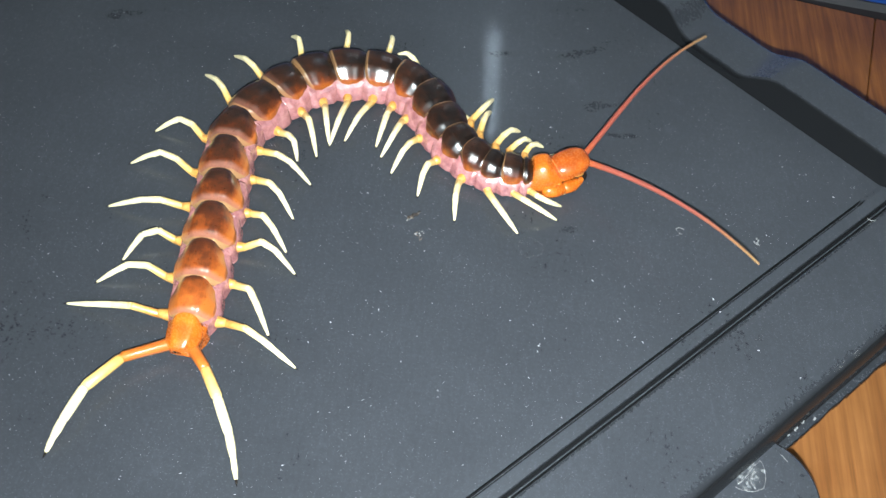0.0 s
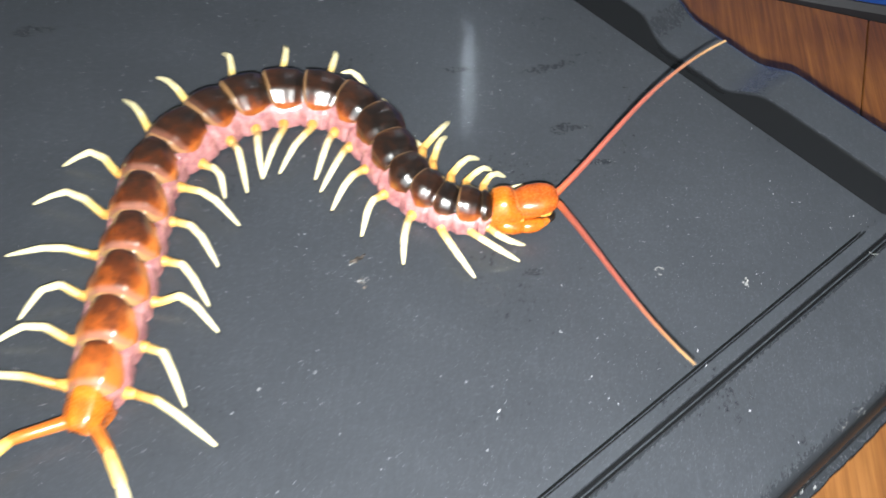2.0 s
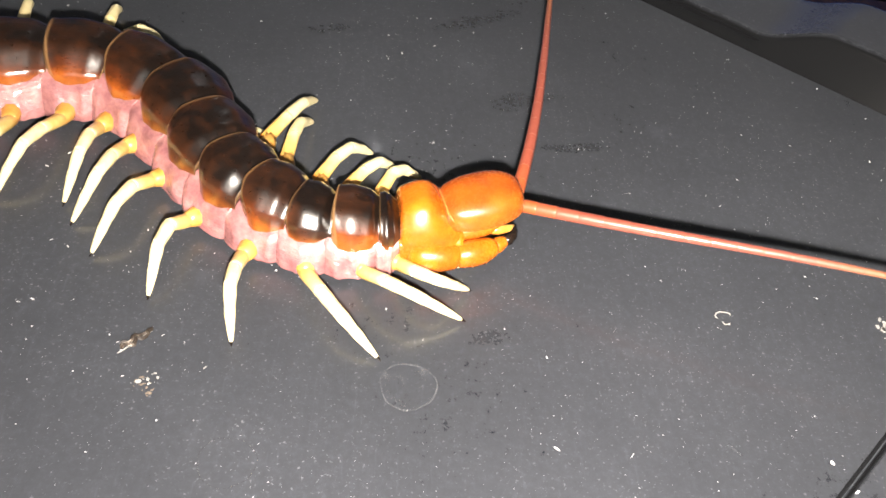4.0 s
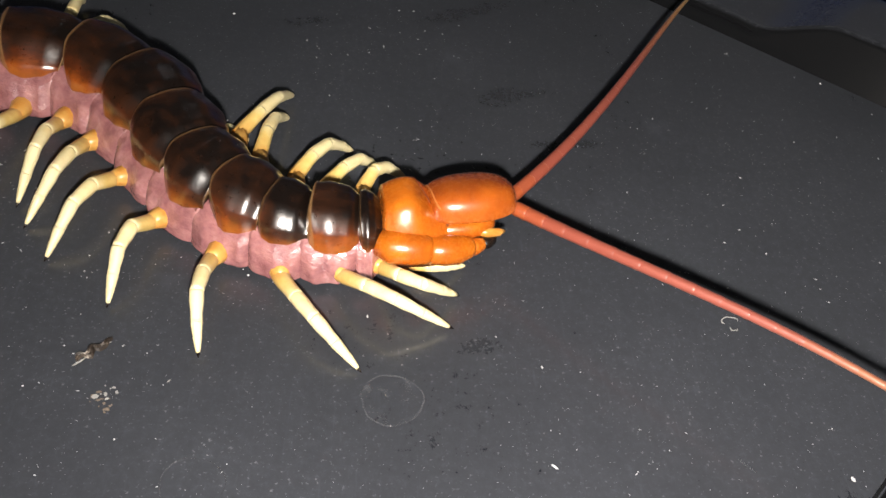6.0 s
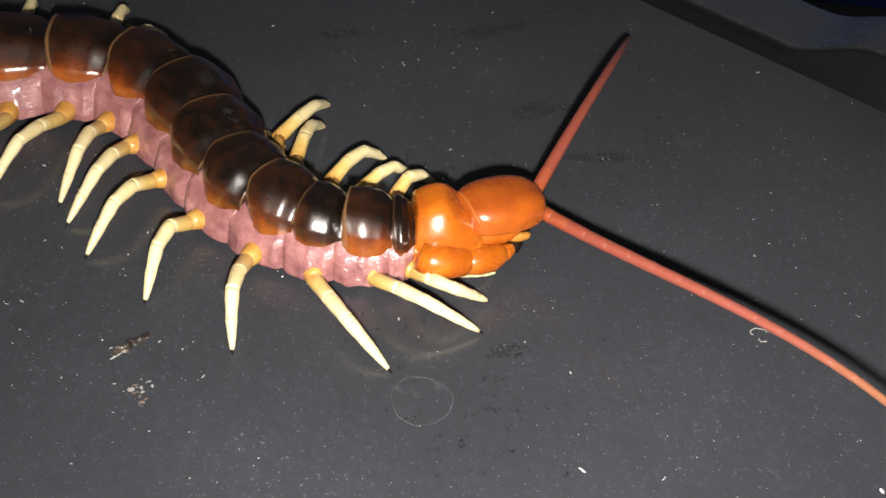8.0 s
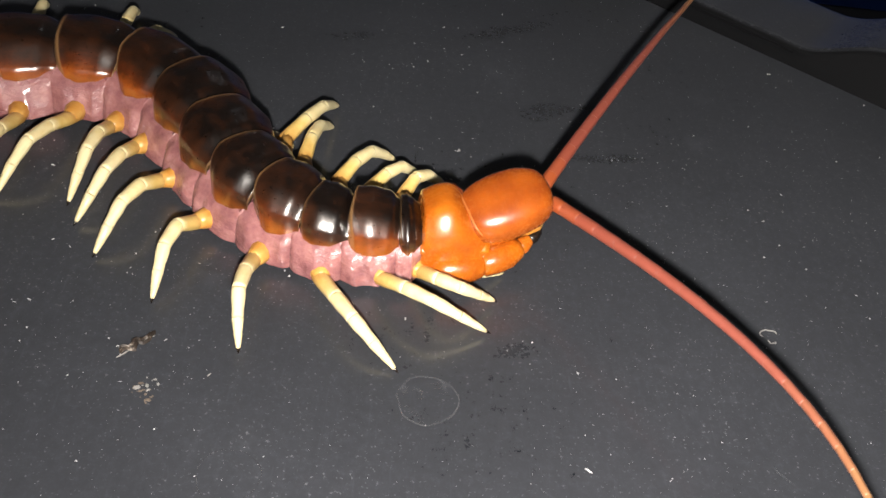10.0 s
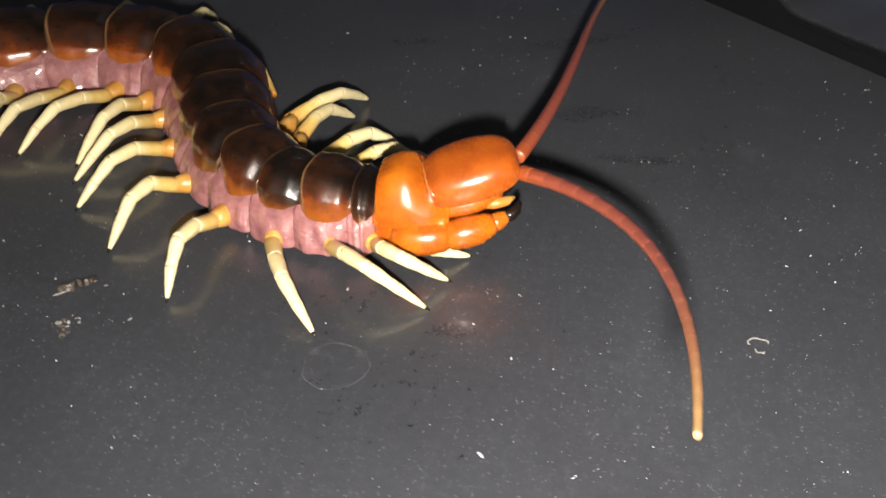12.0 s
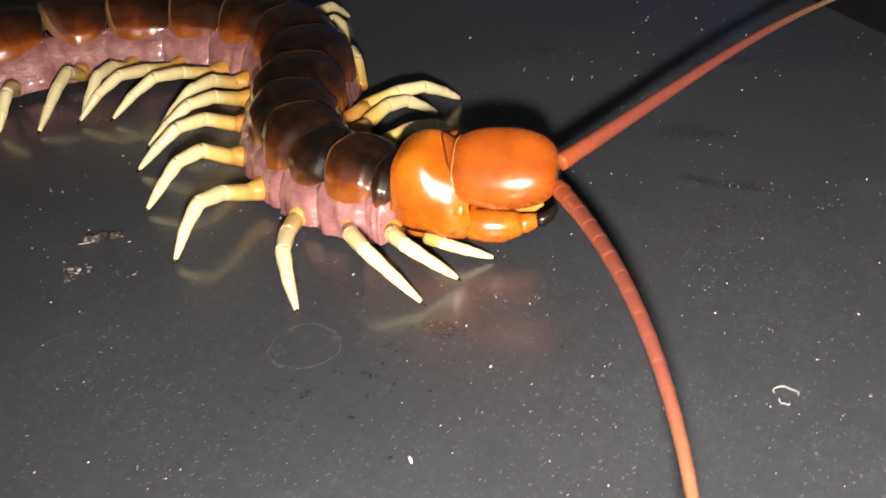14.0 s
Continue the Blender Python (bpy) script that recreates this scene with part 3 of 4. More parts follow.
def plate_point(i, f, v):
    """A point on plate i: f from 0 at the hind margin to 1 in front, v from -1 to 1 across."""
    number = 21 - i
    small = number in (2, 4)
    hind = max(0.0, min(1.0, (number - 12) / 3))
    edge = EDGE_Z - 0.0020 if number == 1 else EDGE_Z - 0.0006 if number < 5 else EDGE_Z
    bow = (1 - hind) * (1 - f) ** 2 * (0.10 * v * v + 0.24 * v ** 6) - hind * (f * f * 0.20 * v * v - (1 - f) ** 3 * 0.10 * v ** 6)
    bow *= 0.35 if number <= 4 else 0.45 if 9 < number < 13 else 1.0
    p, side, w, top = spine(i + 0.01 + f * 1.06 + (bow if number > 1 else 0.0))
    swell = along(HIND_WIDTH, f) * hind + along(FORE_WIDTH, f) * (1 - hind)
    dome = along(HIND_CROWN, f) * hind + along(FORE_CROWN, f) * (1 - hind)
    if number == 1:
        end = max(0.0, abs(2 * f - 0.96) - 0.10) / 0.90
        swell, dome = 1.06 - 0.17 * end ** 2, 1.04 - 0.20 * end ** 2 - along(((0.0, 0.0), (0.44, 0.0), (0.74, 0.22), (1.0, 0.26)), f)
    if number == 21:
        swell, dome = 1.05 - 0.30 * max(0.0, 0.35 - f) ** 2 / 0.1225 - 0.16 * f ** 4, 1.02 - 0.25 * max(0.0, 0.3 - f) ** 2 / 0.09
    if small:
        swell, top = swell * 0.95, top - 0.0007
    lip = -0.0010 * max(0.0, 0.03 - f) / 0.03 + (0.00016 * (1 - hind) if 0.02 < f < 0.07 else 0.0)
    hw = w * swell * 1.01
    if v < 0:
        lift = raised(i + f)
        edge += lift * -v
        hw += lift * 0.42
    if number == 1:
        top += 0.0013
        hw *= 1.13 if v > 0 else 1.04
        if f > 0.7:
            hw *= 1 - 0.24 * ((f - 0.7) / 0.36) ** 2
    z = edge - 0.0004 + (top - edge) * roof(v, BROAD if number > 8 else NARROW) * dome + lip
    if 1 < number < 21:
        z -= 0.00014 * math.exp(-((abs(v) - 0.30) / 0.035) ** 2) * min(1.0, 6 * f, 6 * (1 - f))
    z += 0.00024 * math.exp(-((abs(v) - 0.955) / 0.035) ** 2)
    return p + side * (hw * v) + Vector((0, 0, z))


def tergite(i, parent):
    """Plate i seams from the tail: a swollen shield, its hind margin a little raised over the next."""
    n, m = 24, 32
    number = 21 - i
    rings = []
    across = [math.sin((2 * j / m - 1) * math.pi / 2 * 0.97) / math.sin(math.pi / 2 * 0.97) for j in range(m + 1)]
    for k in range(n + 1):
        f = 0.5 - 0.5 * math.cos(math.pi * k / n) if k not in (0, n) else k / n
        over = [plate_point(i, f, v) for v in across]
        under = [q - Vector((0, 0, 0.0007 + 0.0008 * roof(v))) for q, v in zip(over, across)]
        rings.append(over + under[::-1])
    shares = [0.5 - 0.5 * math.cos(math.pi * k / n) for k in range(n + 1)]
    width = 2 * (m + 1)

    def uv(a, c):
        c = c % width
        j = c if c <= m else width - 1 - c
        return 1 - shares[a], (across[j] + 1) / 2
    if number in (1, 21):
        plate = part("tergite", loft(rings, uv=uv), ORANGE, parent, "glossy orange plate", tone=(0.1, 0, 0))
        if number == 1:
            bow, strip_rings, pts = (0.46, 0.56, 0.72, 0.95), [], []
            for k in range(21):
                v = 0.93 - 1.63 * k / 20
                g = min(2.999, 3 * k / 20)
                f = bow[int(g)] + (bow[int(g) + 1] - bow[int(g)]) * (g - int(g))
                up = Vector((0, -0.00006, 0.00018))
                row = [plate_point(i, f + (0.985 - f) * q, v) + up * min(1.0, 6 * q) for q in (0.0, 0.15, 0.4, 0.7, 1.0)]
                strip_rings.append(row + [p - Vector((0, 0, 0.0005)) for p in row[::-1]])
                pts.append(row[0] + Vector((0, 0, 0.00002)))
            part("front_fold", loft(strip_rings), ORANGE, plate, "reddish brown crescent fold", tone=(1.0, 0, 0))
            part("suture", bent_rod(pts, [0.00006] + [0.00013] * 19 + [0.00006], 6), SUTURE, plate, "dark curved suture")
        return plate
    tail = min(1.0, max(0.0, (number - 12) / 4))
    rust = {20: 0.98, 19: 0.80, 18: 0.72, 17: 0.65, 16: 0.58, 15: 0.51, 14: 0.45, 13: 0.42, 5: 0.34, 4: 0.27, 3: 0.38, 2: 0.25}.get(number, 0.42 if number > 8 else 0.32)
    return part("tergite", loft(rings, uv=uv), SHELL, parent, "brown glossy plate" if number > 13 else "dark brown glossy plate with rusty flanks", tone=(rust, 0.9 * tail, 0.18 + 0.25 * tail))


def overhang(number, sign):
    """How far the soft skin stands out past the plate's edge, in metres; the inner side of the bend bulges."""
    if number == 21:
        return 0.0002
    if sign > 0:
        return 0.0007
    if number >= 15:
        return 0.0011
    return (-0.0013, 0.0009, 0.0014, 0.0018, 0.0018, 0.0020, 0.0024)[number - 1] if number < 8 else 0.0033


def flank(i, parent):
    """The soft pink body ring under a plate, with its folds."""
    n = 18
    rings = []
    number = 21 - i
    rnd = random.Random(40 + i)
    folds = [(rnd.uniform(0.08, 0.92), rnd.choice((-1, 1)), rnd.uniform(0.2, 0.9), rnd.uniform(0.00018, 0.00042), rnd.uniform(0.04, 0.09)) for _ in range(9)]
    for k in range(n + 1):
        f = k / n
        u = max(0.24, i - 0.03 + f * 1.06)
        p, side, w, top = spine(u)
        pinch = 0.0011 * abs(2 * f - 1) ** 4
        ring = []
        for sign in (-1, 1):
            here = overhang(number, sign)
            other = overhang(max(1, min(21, number - 1 if f > 0.5 else number + 1)), sign)
            ext = here + (other - here) * abs(f - 0.5) - pinch
            if i == 0:
                ext -= 0.0012 * (1 - f)
            lift = raised(u) if sign < 0 else 0.0
            line = [(w * 0.80, EDGE_Z + 0.0012 + lift), (w * 0.97 + lift * 0.40, EDGE_Z + 0.0003 + lift), (w + ext * 0.42 + lift * 0.25, 0.0051 + lift * 0.55), (w + ext * 0.74, 0.0040), (w + ext * 0.93, 0.0028), (w + ext, 0.0018), (w + ext * 0.85, 0.0010), (w * 0.55, BELLY_Z)]
            pts = smooth_line([(x, z, 0) for x, z in line], 22)
            if sign < 0:
                pts = pts[::-1]
            for c in pts:
                q = (EDGE_Z - c.y) / 0.0045
                x = c.x + sum(h * math.exp(-((f - f0 - 0.1 * (q - q0)) / wd) ** 2 - ((q - q0) / 0.5) ** 2) for f0, sg, q0, h, wd in folds if sg == sign)
                ring.append(p + side * (sign * x) + Vector((0, 0, c.y)))
        rings.append(ring)
    if number == 21:
        return part("flank", loft(rings), ORANGE, parent, "orange underside of the last plate", tone=(0.3, 0, 0))
    if number == 1:
        return part("flank", loft(rings), ORANGE, parent, "orange neck under the first plate", tone=(0.0, 0, 0))
    return part("flank", loft(rings), SKIN, parent, "soft pink side skin")


# legs: plate number, side, knee and tip on the plan; the knees stand about 7 mm high
LEGS = [(20, -1, -0.0365, 0.1325, -0.0217, 0.1251), (19, -1, -0.0395, 0.1461, -0.0314, 0.1339), (18, -1, -0.0381, 0.1624, -0.0279, 0.1557), (17, -1, -0.04, 0.1715, -0.032, 0.1629), (16, -1, -0.0399, 0.1837, -0.0323, 0.1754),
        (15, -1, -0.0388, 0.1955, -0.0294, 0.1897), (14, -1, -0.0381, 0.204, -0.0357, 0.1985), (13, -1, -0.0343, 0.2122, -0.03, 0.2012), (12, -1, -0.0296, 0.2156, -0.0271, 0.2074), (11, -1, -0.0253, 0.2151, -0.0272, 0.2066),
        (10, -1, -0.0193, 0.2175, -0.0229, 0.2094), (9, -1, -0.0107, 0.2177, -0.0125, 0.2088), (8, -1, -0.0068, 0.2128, -0.0105, 0.2047), (7, -1, -0.0028, 0.2067, -0.0064, 0.1986), (6, -1, 0.0043, 0.1992, 0.0031, 0.1908),
        (5, -1, 0.0148, 0.1901, 0.0155, 0.1831), (4, -1, 0.0292, 0.1877, 0.0356, 0.1815), (3, -1, 0.0384, 0.1902, 0.0475, 0.1892), (2, -1, 0.0421, 0.1927, 0.0486, 0.1952), (1, -1, 0.0451, 0.1986, 0.0499, 0.2010)]
LEGS += [(20, 1, -0.0681, 0.1354, -0.0894, 0.1363), (19, 1, -0.0722, 0.1495, -0.0832, 0.1441), (18, 1, -0.0716, 0.1615, -0.078, 0.1525), (17, 1, -0.0739, 0.1728, -0.0881, 0.1715), (16, 1, -0.0754, 0.1912, -0.0864, 0.1889),
         (15, 1, -0.0732, 0.2061, -0.0826, 0.2033), (14, 1, -0.066, 0.224, -0.0733, 0.2318), (13, 1, -0.0588, 0.2356, -0.066, 0.2425), (12, 1, -0.0444, 0.249, -0.0488, 0.2558), (11, 1, -0.0283, 0.2542, -0.0306, 0.2628),
         (10, 1, -0.0133, 0.2543, -0.0144, 0.2631), (9, 1, -0.0062, 0.2492, -0.0112, 0.2492), (8, 1, 0.004, 0.2385, -0.003, 0.2415), (7, 1, 0.0172, 0.2236, 0.0140, 0.2290), (6, 1, 0.0213, 0.2303, 0.0239, 0.2388),
         (5, 1, 0.0214, 0.2250, 0.0235, 0.2326), (4, 1, 0.0295, 0.2199, 0.0339, 0.2250), (3, 1, 0.0341, 0.2169, 0.0378, 0.2211), (2, 1, 0.0375, 0.2155, 0.0418, 0.2193), (1, 1, 0.0417, 0.2125, 0.047, 0.2175)]


ROOTS = {(6, 1): (0.0160, 0.2216, 0.0042), (5, 1): (0.0199, 0.2168, 0.0042), (4, 1): (0.0249, 0.2128, 0.0040), (3, 1): (0.0293, 0.2114, 0.0040), (2, 1): (0.0346, 0.2110, 0.0038), (4, -1): (0.0239, 0.1970, 0.0018), (3, -1): (0.0318, 0.1970, 0.0020), (2, -1): (0.0374, 0.1986, 0.0021)}
REST = {(9, 1): 0.0048, (7, 1): 0.0012}               # feet held off the lid


def leg(number, sign, kx, ky, tx, ty, parent):
    p, side, w, _ = spine(21 - number + (0.37 if number > 14 else 0.42 if number == 14 else 0.45))
    out = w + overhang(number, sign)
    root = p + side * (sign * (out + 0.0003)) + Vector((0, 0, 0.0021))
    if (number, sign) in ROOTS:
        root = Vector(ROOTS[number, sign])
    socket = p + side * (sign * (out - 0.0036)) + Vector((0, 0, 0.0022))
    knee, tip = Vector((kx, ky, 0.0054)), Vector((tx, ty, REST.get((number, sign), 0.0003)))
    if number == 1 or (number, sign) == (7, 1):
        knee.z = 0.0022
    if (number, sign) == (4, -1):
        knee.z = 0.0036
    line = smooth_line([root, knee, tip], 60)
    size = 0.00070 if number == 1 else 0.00097 if number > 3 else 0.00090
    cuts = [0.0]
    run = [0.0]
    for a, b in zip(line, line[1:]):
        run.append(run[-1] + (b - a).length)

    def at(s):
        s *= run[-1]
        for k in range(60):
            if run[k + 1] >= s:
                f = (s - run[k]) / max(1e-9, run[k + 1] - run[k])
                return line[k].lerp(line[k + 1], f)
        return line[-1]
    tint = 1.0 if number < 20 else 0.6
    body = part("leg", rod(socket, at(0.09), [(0, size * 1.5), (0.4, size * 1.75), (0.62, size * 1.70), (0.82, size * 1.42), (1.0, size * 1.12)]), LEG, parent, "cream leg with an amber root", tone=(0.30, 0.40, 0))
    pieces = [("prefemur", 0.04, 0.34, 1.16, 1.05, 0.06 + 0.24 * tint, 0.30 + 0.48 * tint), ("femur", 0.332, 0.555, 1.07, 0.95, 0.46 + 0.22 * tint, 0.8), ("tibia", 0.55, 0.755, 0.97, 0.79, 0.8, 0.85), ("tarsus", 0.75, 0.965, 0.81, 0.36, 0.85, 0.92)]
    for name, a, b, ra, rb, ca, cb in pieces:
        prof = [(0, size * ra * 0.93), (0.06, size * ra * 0.98), (0.35, size * ra), (0.75, size * rb), (0.92, size * rb * 1.02), (1.0, size * rb * 0.97)]
        if name == "tarsus":
            prof = [(0, size * ra * 0.93), (0.08, size * ra), (0.45, size * 0.62), (0.5, size * 0.56), (0.53, size * 0.62), (0.9, size * rb), (1.0, size * rb * 0.7)]
        part(name, rod(at(a), at(b), prof, 10), LEG, body, tone=(ca, cb, 0))
    part("claw", rod(at(0.955), at(1.0), [(0, size * 0.3), (0.5, size * 0.2), (1.0, size * 0.04)], 6), CLAW, body, "black claw")


def tail_leg(points, parent):
    line = [Vector(q) for q in points]
    size = 0.00135
    body = part("tail_leg", rod(line[0], line[1], [(0, size * 1.15), (0.1, size * 1.3), (0.6, size * 1.12), (0.95, size * 1.1), (1, size * 0.8)], 12), LEG, parent, "long cream hind leg with an orange root", tone=(0.0, 0.14, 0))
    rad = [1.08, 1.0, 0.84, 0.58]
    for k, name in enumerate(("femur", "tibia", "tarsus", "tarsus")):
        a, b = line[k + 1], line[k + 2]
        a = a + (line[k] - a).normalized() * 0.0004
        r0, r1 = size * rad[k], size * (rad[k + 1] if k < 3 else 0.34)
        part(name, rod(a, b, [(0, r0 * 0.75), (0.08, r0), (0.5, r0 * 1.02), (0.9, r1 * 1.12), (1.0, r1 * 0.85)], 12), LEG, body, tone=((0.36, 0.62), (0.74, 0.86), (0.80, 0.9), (0.84, 0.92))[k] + (0,))
    a, b = line[-2].lerp(line[-1], 0.97), line[-1] + (line[-1] - line[-2]).normalized() * 0.0018
    b.z = 0.0001
    part("claw", rod(a, b, [(0, size * 0.3), (0.6, size * 0.2), (1, size * 0.05)], 6), CLAW, body, "black claw")


# head: its own space has the neck joint as origin and x ahead
NECK = (0.0448, 0.2032, 0.0068)


def dome(length, half, top, low, front=0.35, back=0.5, n=16, m=24, squash=0.75, box=0.95):
    """A rounded plate from x = 0 to length: rings across, blunt at both ends."""
    rings = []
    for k in range(n + 1):
        a = -math.pi / 2 + math.pi * (0.03 + 0.94 * k / n)
        x = (math.sin(a) + 1) / 2
        r = abs(math.cos(a)) ** (back if x < 0.5 else front)
        ring = []
        for j in range(m):
            g = j * math.tau / m
            c, s = math.cos(g), math.sin(g)
            z = (top if s > 0 else low) * abs(s) ** squash * (1 if s > 0 else -1)
            ring.append(Vector((x * length, half * r * math.copysign(abs(c) ** box, c), z * (0.25 + 0.75 * r))))
        rings.append(ring)
    return loft(rings)


def bent_rod(points, radii, sides=12, flat=1.0):
    line = [Vector(p) for p in points]
    rings = []
    for k, (p, r) in enumerate(zip(line, radii)):
        x, y, z = frame_of(line[max(0, k - 1)], line[min(len(line) - 1, k + 1)])
        rings.append([p + y * (r * math.cos(a)) + z * (r * flat * math.sin(a)) for a in [j * math.tau / sides for j in range(sides)]])
    return loft(rings)


def build_head(parent):
    """The head shield with jaws; the shield carries the rest."""
    bm = dome(0.0121, 0.0048, 0.0038, 0.0012, front=0.60, back=0.40, n=28, m=40, squash=0.66, box=0.82)
    bmesh.ops.translate(bm, verts=bm.verts, vec=(-0.0009, 0, 0.0017))
    head = part("head", bm, ORANGE, parent, "glossy reddish orange head shield", tone=(0.75, 0, 0))
    bm = dome(0.0092, 0.0037, 0.0018, 0.0018, front=0.6, back=0.4)
    bmesh.ops.translate(bm, verts=bm.verts, vec=(-0.0008, 0, -0.0008))
    part("mouth", bm, ORANGE, head, "orange underside of the head", tone=(0.2, 0, 0))
    # pale rim along the hind margin of the shield
    rim = []
    for k in range(33):
        g = radians(16 + 148 * k / 32)
        x = 0.030 + 0.05 * (k / 16 - 1) ** 4
        r = math.cos(math.asin(2 * x - 1)) ** 0.40
        rim.append((x * 0.0121 - 0.0009, math.copysign(0.0048 * r * abs(math.cos(g)) ** 0.82, -math.cos(g)), 0.0017 + 0.0038 * math.sin(g) ** 0.66 * (0.25 + 0.75 * r)))
    part("rim", bent_rod(rim, [0.00005] + [0.00013] * 31 + [0.00005], 8), RIM, head, "pale rim of the head shield")
    jaws = []
    for s in (1, -1):
        # poison jaw: stout base, swollen middle, dark curved fang
        jaw = part("jaw", bent_rod([(-0.0050, s * 0.0030, -0.0016), (-0.0034, s * 0.0040, -0.0021), (-0.0012, s * 0.0047, -0.0023), (0.0008, s * 0.0047, -0.0027), (0.0018, s * 0.0047, -0.0029)], [0.0020, 0.0024, 0.0023, 0.0021, 0.0016]), ORANGE, head, "glossy orange poison jaw", tone=(0, 0, 0))
        jaws.append(jaw)
        part("jaw_joint", bent_rod([(0.0011, s * 0.0047, -0.0028), (0.0017, s * 0.0048, -0.0029), (0.0034, s * 0.0048, -0.0031), (0.0052, s * 0.0047, -0.0033), (0.0068, s * 0.0043, -0.0034), (0.0075, s * 0.0041, -0.0035)], [0.0014, 0.0019, 0.0021, 0.0020, 0.0016, 0.0012]), ORANGE, jaw, tone=(0, 0, 0))
        part("jaw_tip", bent_rod([(0.0070, s * 0.0043, -0.0034), (0.0078, s * 0.0041, -0.0035), (0.0088, s * 0.0037, -0.0035), (0.0094, s * 0.0034, -0.0035)], [0.0012, 0.00125, 0.00095, 0.0007], 12), ORANGE, jaw, tone=(0.3, 0, 0))
        part("fang", bent_rod([(0.0088, s * 0.0037, -0.0035), (0.0098, s * 0.0035, -0.0035), (0.0106, s * 0.0030, -0.0034), (0.0111, s * 0.0022, -0.0033), (0.0112, s * 0.0013, -0.0032)], [0.0008, 0.00085, 0.0007, 0.00045, 0.0001], 10), CLAW, jaw, "black curved fang")
        part("palp", bent_rod([(0.0050, s * 0.0026, -0.0012), (0.0068, s * 0.0030, -0.0014), (0.0084, s * 0.0029, -0.0016), (0.0094, s * 0.0024, -0.0018)], [0.0006, 0.0007, 0.0006, 0.0002], 8), LEG, head, "small yellow palp", tone=(0.3, 0.4, 0))
        for k in range(4):
            bm = bmesh.new()
            bmesh.ops.create_icosphere(bm, subdivisions=1, radius=0.00022)
            bmesh.ops.translate(bm, verts=bm.verts, vec=(0.0078 + 0.0006 * (k % 2), s * (0.0030 - 0.0005 * (k // 2)), 0.0018 + 0.0004 * (k // 2)))
            part("eye", bm, CLAW, head, "tiny black eye")
    return head, jaws


# antennae: 20 stiff articles each
ARTICLES = 20
SHARES = [0.6, 0.9, 1.0, 1.1, 1.15, 1.15, 1.15, 1.12, 1.1, 1.1, 1.08, 1.05, 1.0, 1.0, 0.97, 0.95, 0.92, 0.9, 0.88, 0.87]
FEELER_LENGTH = 0.0660


def build_antenna(parent):
    total = sum(SHARES)
    first = None
    pieces = []
    for k, share in enumerate(SHARES):
        length = FEELER_LENGTH * share / total
        r0 = 0.00106 * (1 - 0.70 * (k / ARTICLES) ** 0.9)
        r1 = 0.00106 * (1 - 0.70 * ((k + 1) / ARTICLES) ** 0.9)
        prof = [(-0.05, r0 * 0.92), (0.02, r0 * 0.97), (0.25, r0 * 0.98), (0.70, r1 * 1.01), (0.90, r1 * 1.03), (0.98, r1 * 1.01), (1.03, r1 * 0.94)]
        bm = rod((0, 0, 0), (length, 0, 0), prof, 10)
        tone = (min(1.0, k / (ARTICLES - 1)), 0, 0)
        if first is None:
            first = part("antenna", bm, FEELER, parent, "long jointed reddish antenna with a tan tip", tone=tone)
            pieces.append(first)
        else:
            pieces.append(part("article", bm, FEELER, first, tone=tone))
    return pieces


def feeler_poses(root, yaw, bend, curl, pitch, droop):
    """Poses of the articles: heading yaw + bend s + curl s^2 and slope pitch + droop s (degrees), s from 0 at the root to 1 at the tip."""
    total = sum(SHARES)
    p, s, out = Vector(root), 0.0, []
    for share in SHARES:
        h = share / total
        m = s + h / 2
        a = radians(yaw + bend * m + curl * m * m)
        e = radians(pitch + droop * m)
        way = Vector((math.cos(a) * math.cos(e), math.sin(a) * math.cos(e), math.sin(e)))
        x, y, z = frame_of((0, 0, 0), way)
        out.append(Matrix(((x.x, y.x, z.x, p.x), (x.y, y.y, z.y, p.y), (x.z, y.z, z.z, p.z), (0, 0, 0, 1))))
        p = p + way * (FEELER_LENGTH * h)
        s += h
    return out


# head: seconds, yaw, lift, roll; antennae: seconds, heading, bend, curl, slope, droop
SOCKET_NEAR, SOCKET_FAR = (0.0112, -0.0016, 0.001), (0.0112, 0.0016, 0.001)
HEAD = [(0.0, 31.7, 5.1, 4.0), (0.5, 36.1, 6.4, 4.0), (1.0, 36.8, 8.3, 4.0), (1.5, 24.6, 4.4, 4.0), (2.0, 15.5, 6.4, 4.0),
    (2.5, 9.9, 7.9, 4.0), (3.0, 11.7, 8.2, 4.0), (3.5, 13.7, 8.8, 4.0), (6.0, 11.8, 1.3, -16.0), (6.5, 7.7, 8.6, -14.0),
    (7.0, 8.6, 12.6, -10.0), (7.5, 13.3, 9.4, -4.0), (8.0, 24.3, -1.9, 0.0), (10.5, 15.4, 16.8, 18.0), (11.0, 11.0, 12.7, 16.0),
    (11.5, 18.3, 14.6, 9.0), (12.0, 20.3, 14.4, 9.0), (12.5, 19.4, 7.2, 18.0), (13.0, 14.5, 8.0, 28.0), (13.5, 17.7, 1.7, 33.0),
    (14.0, 18.5, 0.5, 36.0),]
